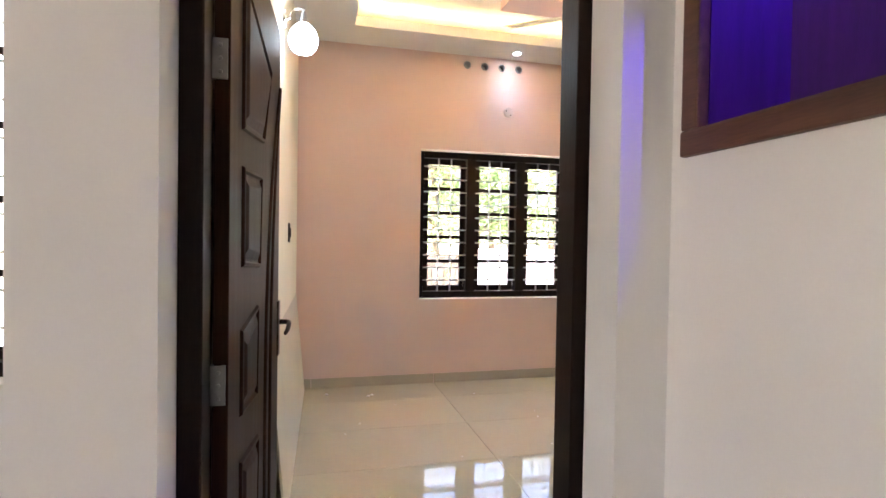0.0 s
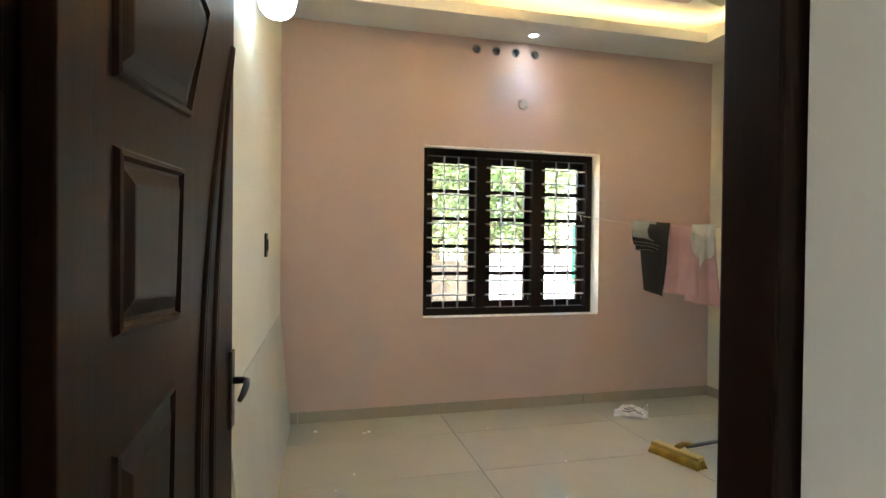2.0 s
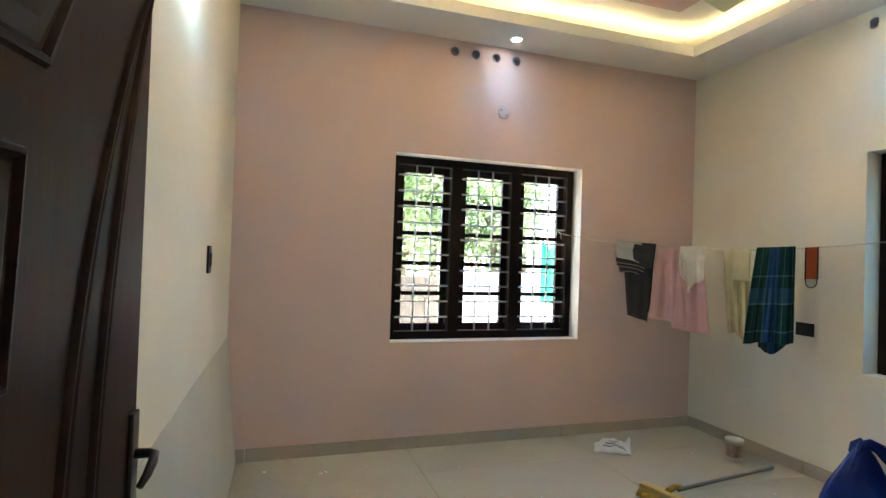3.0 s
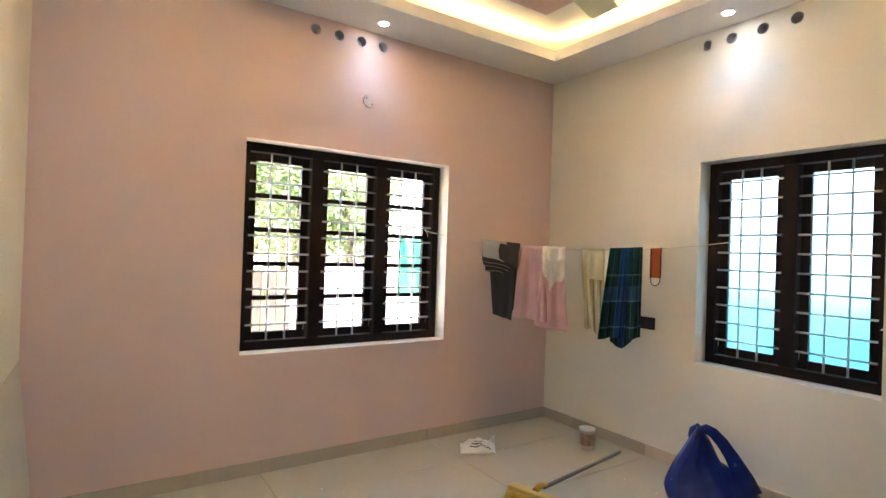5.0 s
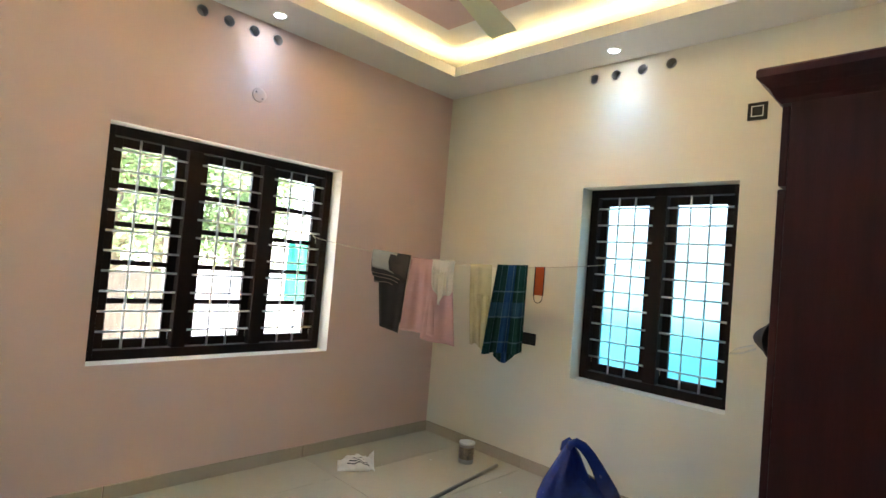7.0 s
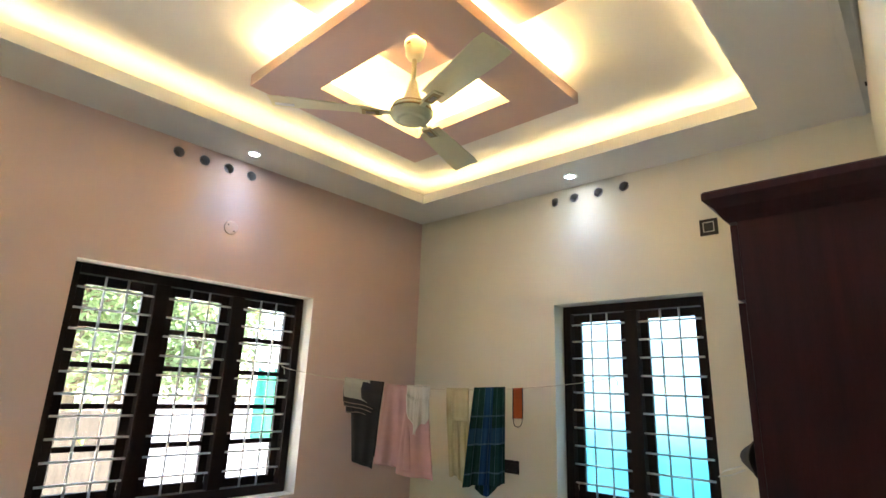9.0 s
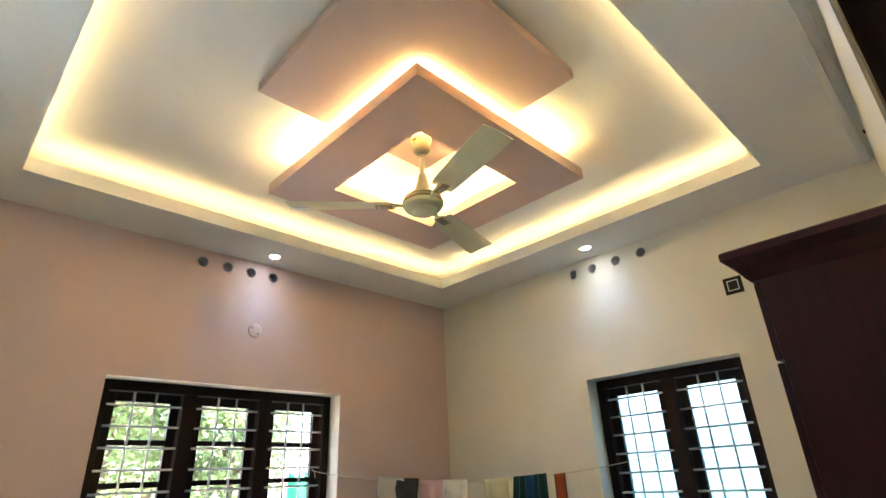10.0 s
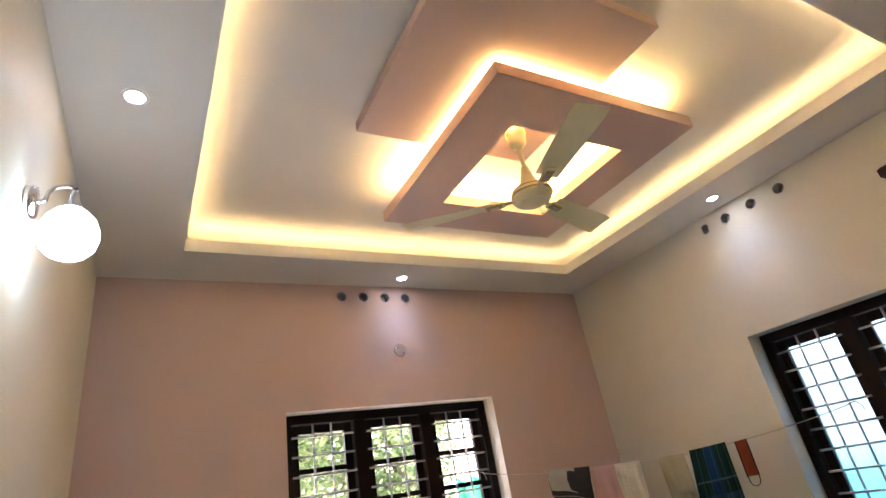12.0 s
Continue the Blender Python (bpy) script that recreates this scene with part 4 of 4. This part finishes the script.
br = thing("floor_brush", "yellow push broom with a long grey pole lying down", "broom", (-1.19, -1.13, 0))
BYEL = material("yellow_bristle", (0.50, 0.30, 0.05), 0.8, vary=0.3, scale=20, grain=300, bump=0.5)
BT = pose(-1.195, -1.14, 0, 0, 0, -73)
bm = bmesh.new()
add_box(bm, (-0.16, -0.03, 0.045), (0.16, 0.03, 0.07), 0.008, 0, BT)
part("stock", bm, material("yellow_brush_stock", (0.55, 0.36, 0.10), 0.4, vary=0.15), br)
rnd = random.Random(4)
bm = bmesh.new()
for i in range(32):
    for j in range(6):
        x, y = -0.155 + 0.01 * i, -0.026 + 0.0104 * j
        add_tube(bm, [BT @ Vector((x, y, 0.05)), BT @ Vector((x * 1.04 + rnd.uniform(-.004, .004), y * 1.7 + rnd.uniform(-.004, .004), 0.001))], [0.004, 0.0055], 5, True)
part("bristles", bm, BYEL, br, "dense yellow bristles")
part("collar", tube([(-1.19, -1.135, 0.07), (-1.14, -1.122, 0.085), (-1.08, -1.108, 0.075)], [0.018, 0.017, 0.014], 12), BYEL, br)
part("pole", tube([(-1.10, -1.112, 0.062), (-0.14, -0.89, 0.012)], 0.0115, 12), material("grey_metal_pole", (0.20, 0.19, 0.165), 0.45, metal=0.3, vary=0.15), br)

# ---- outside ----
GRASS = material("dry_ground", (0.34, 0.30, 0.22), 0.95, vary=0.3, scale=1.2, grain=12, bump=0.4)
structure("ground", box((-200, -200, -0.9), (200, 200, -0.5)), GRASS, "pale sandy ground round the house", "ground")
YARD = material("pale_concrete_yard", (0.62, 0.60, 0.56), 0.8, vary=0.15, scale=2, grain=30, bump=0.2)
structure("pavement", box((-12, 0.6, -0.5), (6, 9.0, -0.46), 0.0), YARD, "pale concrete yard outside the window", "pavement")
GTARP = material("green_teal_tarpaulin", (0.006, 0.21, 0.11), 0.5, vary=0.1, scale=3, grain=40, bump=0.2)
TARP = material("teal_tarpaulin", (0.003, 0.115, 0.15), 0.5, vary=0.08, scale=3, grain=40, bump=0.2)


def tarp(name, a, b, z0, z1, label, mat):
    t = thing(name, label, "tarpaulin", (*a, z0))
    d = Vector((b[0] - a[0], b[1] - a[1], 0))
    nrm = Vector((-d.y, d.x, 0)).normalized()
    part("cloth", sheet(lambda u, v: Vector((*a, z0)) + d * u + nrm * (0.05 * math.sin(u * 14) + 0.02 * math.sin(u * 31 + v * 4)) + Vector((0, 0, (z1 - z0) * v - 0.06 * v * math.sin(u * 3.1 * 4) ** 2)), 60, 8, 0.003), mat, t)
    for k in range(5):
        p = Vector((*a, 0)) + d * (k / 4) + nrm * 0.08
        part("post", tube([(p.x, p.y, -0.5), (p.x, p.y, z1 + 0.05)], 0.025, 8), STEEL, t)
    return t


tarp("tarpaulin_screen", (2.6, 1.2), (2.6, -5.5), -0.5, 1.20, "teal tarpaulin screen hung along posts", TARP)
tarp("tarpaulin_screen", (1.85, 5.95), (3.0, 5.75), 0.45, 1.70, "green-teal tarpaulin sheet hung between posts", GTARP)
nb = thing("house", "pale blue-grey plastered neighbouring house with a flat roof", "house", (11, -1, -0.5))
part("wall", box((9, -9, -0.5), (14, 5, 3.0)), material("blue_grey_house_paint", (0.11, 0.16, 0.185), 0.8, vary=0.1, scale=1), nb)
part("roof", box((8.7, -9.3, 3.0), (14.3, 5.3, 3.15)), CEIL, nb)
fence = thing("fence", "weathered beige concrete slat fence along the yard", "fence", (-3, 6.0, -0.46))
FNC = material("weathered_fence", (0.085, 0.069, 0.047), 0.9, vary=0.45, scale=5, grain=40, bump=0.4, stretch=(3, 3, 0.6), random=0.25)
for k in range(22):
    part("slat", box((-6 + 0.26 * k, 6.0, -0.46), (-6 + 0.26 * k + 0.252, 6.05, 0.92 + 0.012 * (k % 3)), 0.004), FNC, fence)
for z in (0.0, 0.7):
    part("fence_rail", box((-6, 6.05, z), (-0.3, 6.1, z + 0.09)), FNC, fence)
cw = thing("compound_wall", "white plastered boundary wall with a flat coping", "wall", (2.5, 6.3, -0.46))
part("wall", box((-0.2, 6.2, -0.46), (6.5, 6.4, 0.98)), HALL, cw)
part("coping", box((-0.25, 6.16, 0.98), (6.5, 6.44, 1.05), 0.008), HALL, cw)

LEAF_M = material("green_leaf", (0.12, 0.18, 0.07), 0.5, vary=0.5, scale=1.5, grain=9)
n, l = LEAF_M.node_tree.nodes, LEAF_M.node_tree.links
tl, mx = n.new("ShaderNodeBsdfTranslucent"), n.new("ShaderNodeMixShader")
tl.inputs[0].default_value = (0.38, 0.50, 0.24, 1)
mx.inputs[0].default_value = 0.45
l.new(n["Principled BSDF"].outputs[0], mx.inputs[1])
l.new(tl.outputs[0], mx.inputs[2])
l.new(mx.outputs[0], n["Material Output"].inputs[0])
BARK = material("tree_bark", (0.16, 0.12, 0.08), 0.95, vary=0.3, scale=6, grain=40, bump=0.6)


def tree(x, y, h, spread, seed, leaves=2600):
    rnd = random.Random(seed)
    t = thing("tree", "leafy green tree beyond the yard", "tree", (x, y, -0.5), "trees beyond the yard")
    bm = bmesh.new()
    lean = rnd.uniform(-0.3, 0.3)
    add_tube(bm, [(x, y, -0.5), (x + lean * 0.4, y, h * 0.3), (x + lean, y + 0.1, h * 0.62), (x + lean * 1.2, y, h * 0.9)], [0.16, 0.12, 0.08, 0.03], 10)
    tips = []
    for k in range(16):
        a, z = rnd.uniform(0, 6.28), rnd.uniform(0.22, 0.85) * h
        r = spread * rnd.uniform(0.45, 1.0)
        s = Vector((x + lean * z / h, y, z))
        e = s + Vector((math.cos(a) * r, math.sin(a) * r, rnd.uniform(0.0, 0.22) * h))
        add_tube(bm, [s, (s + e) / 2 + Vector((0, 0, 0.15)), e], [0.05, 0.03, 0.01], 6)
        tips += [e, (s + e * 2) / 3, s * 0.6 + e * 0.4]
    part("trunk", bm, BARK, t)
    verts, faces = [], []
    for k in range(leaves):
        c = rnd.choice(tips) + Vector((rnd.gauss(0, 0.34), rnd.gauss(0, 0.34), rnd.gauss(0, 0.30)))
        u = Vector((rnd.uniform(-1, 1), rnd.uniform(-1, 1), rnd.uniform(-0.6, 0.3))).normalized()
        v = u.orthogonal().normalized()
        v.rotate(Matrix.Rotation(rnd.uniform(0, 6.28), 3, u))
        L, Wd = rnd.uniform(0.10, 0.20), rnd.uniform(0.035, 0.06)
        i = len(verts)
        verts += [c, c + u * L * 0.5 + v * Wd, c + u * L, c + u * L * 0.5 - v * Wd]
        faces.append((i, i + 1, i + 2, i + 3))
    me = bpy.data.meshes.new("crown")
    me.from_pydata(verts, [], faces)
    me.materials.append(LEAF_M)
    cr = new("crown", me)
    cr.parent = t
    cr.matrix_parent_inverse = Matrix.Translation(t.location).inverted()


for k, (x, y, h, sp) in enumerate(((-0.4, 8.6, 4.6, 1.5), (1.0, 9.6, 5.2, 1.6), (2.1, 8.7, 4.4, 1.2), (4.3, 11.5, 5.2, 1.6), (-2.0, 9.8, 5.5, 1.8), (1.6, 12.5, 6.2, 2.0), (-0.6, 12.8, 6.4, 2.2), (3.2, 14.5, 6.8, 2.2))):
    tree(x, y, h, sp, 11 + k, 2500)

# broad-leaved plant by the fence
plant = thing("banana_plant", "broad-leaved bright green plant by the fence", "plant", (-0.75, 6.75, -0.5))
BAN = material("banana_leaf", (0.14, 0.28, 0.03), 0.4, vary=0.2, scale=5)
part("stem", tube([(-0.75, 6.75, -0.5), (-0.73, 6.75, 0.5)], [0.09, 0.06], 10), BAN, plant)
for k in range(9):
    a = k * 0.75 + 0.2
    d = Vector((math.cos(a), math.sin(a), 0))
    w = Vector((-d.y, d.x, 0))
    part("leaf", sheet(lambda u, v: Vector((-0.73, 6.75, 0.45)) + d * (0.85 * u) + Vector((0, 0, 0.75 * u - 0.75 * u * u + 0.08 * abs(v - 0.5))) + w * ((v - 0.5) * 0.3 * math.sin(math.pi * min(1, u * 0.9 + 0.08))), 10, 4, 0.003), BAN, plant)

# ---- floor tiles and skirting, piece by piece ----
structure("floor", box((-9.0, -10.0, -0.5), (0.22, 0.0, -0.006)), GROUT, "polished beige large-format tile floor", "floor")
floor_ob = bpy.data.objects["floor"]


def tile_mesh(w, d):
    g = 0.0019
    return mesh_of("floor_tile", box((g, g, -0.008), (w - g, d - g, 0.0)), TILE)


full = tile_mesh(1.2, 0.6)
for i in range(-7, 2):
    for j in range(-16, 1):
        x, y = -2.385 + 1.2 * i, -0.42 + 0.6 * j
        x1, y1 = min(x + 1.2, -0.0), min(y + 0.6, -0.0)
        x0, y0 = max(x, -9.0), max(y, -10.0)
        if x1 - x0 < 0.02 or y1 - y0 < 0.02 or (x0 > NX + 0.02 and y1 < SOUTH - 0.02):
            continue
        whole = x1 - x0 > 1.199 and y1 - y0 > 0.599
        ob = new("floor_tile", full if whole else tile_mesh(x1 - x0, y1 - y0))
        ob.location = (x0, y0, 0)
        ob.parent = floor_ob

base = thing("baseboard", "grey-beige tile skirting along the walls", "baseboard", (-1.8, -0.006, 0), kind="structure")
jx = [-3.535, -3.42, -2.385, -1.19, -0.0]
for a, b in zip(jx, jx[1:]):
    part("skirting_tile", box((a + 0.0028, -0.012, 0.0), (b - 0.0028, 0.0, 0.079), 0.0012), SKIRT, base)
jy = [-0.012, -0.36, -1.0, -2.2, SOUTH]
for a, b in zip(jy, jy[1:]):
    part("skirting_tile", box((-0.012, b + 0.0028, 0.0), (0.0, a - 0.0028, 0.079), 0.0012), SKIRT, base)
part("skirting_tile", box((-0.225, SOUTH, 0), (-2.8, SOUTH + 0.012, 0.079), 0.0012), SKIRT, base)

# carton standing by the skirting behind the bag
carton = thing("carton", "small cream cardboard carton by the skirting tiles", "box", (-0.06, -2.06, 0))
CARD = material("cream_cardboard", (0.58, 0.52, 0.40), 0.8, vary=0.1)
part("body", box((-0.115, -2.20, 0.0), (-0.016, -2.02, 0.098), 0.003), CARD, carton)
part("flap", box((-0.117, -2.202, 0.098), (-0.064, -2.018, 0.101), 0.001), CARD, carton)
part("flap", box((-0.062, -2.202, 0.098), (-0.016, -2.018, 0.101), 0.001), CARD, carton)
paper = thing("packing_paper", "crumpled pale packing paper on the floor beside the carton", "paper", (-0.11, -1.93, 0))
part("sheet", sheet(lambda u, v: Vector((-0.19 + 0.17 * u, -2.01 + 0.19 * v, 0.004 + 0.035 * max(0.0, math.sin(math.pi * u) * math.sin(math.pi * v)) + 0.02 * abs(noise.noise(Vector((u * 5, v * 5, 3)))))), 14, 14, 0.001), CARD, paper)
pl = thing("pliers", "black-handled pliers propped against the wall base", "pliers", (-0.12, -2.34, 0))
part("handle", tube([(-0.12, -2.345, 0.035), (-0.085, -2.325, 0.09), (-0.05, -2.302, 0.14), (-0.028, -2.298, 0.172)], [0.006, 0.009, 0.010, 0.008], 10), BLACK, pl)
part("handle", tube([(-0.12, -2.345, 0.035), (-0.085, -2.37, 0.09), (-0.05, -2.405, 0.15), (-0.028, -2.436, 0.196)], [0.006, 0.009, 0.010, 0.008], 10), BLACK, pl)
part("jaw", tube([(-0.12, -2.345, 0.04), (-0.14, -2.343, 0.02), (-0.165, -2.34, 0.006)], [0.011, 0.010, 0.005], 10), HINGE, pl, "dull steel jaws")

# small crumbs of plaster left on the tiles
rnd = random.Random(8)
bm = bmesh.new()
for k in range(26):
    x, y = (rnd.uniform(-3.40, -0.3), rnd.uniform(-2.6, -0.15))
    r = rnd.uniform(0.003, 0.008)
    add_lathe(bm, [(r, 0.0), (r * 0.9, r * 0.35), (r * 0.4, r * 0.6)], 6, (x, y, 0.0005))
for x, y in ((-3.30, -0.20), (-2.95, -0.28), (-2.98, -0.30)):
    add_lathe(bm, [(0.014, 0.0), (0.012, 0.005), (0.005, 0.009)], 7, (x, y, 0.0005))
crumbs = tagged(part("plaster_crumb", bm, HALL), "white plaster crumbs scattered over the tile floor", "debris", kind="stuff")
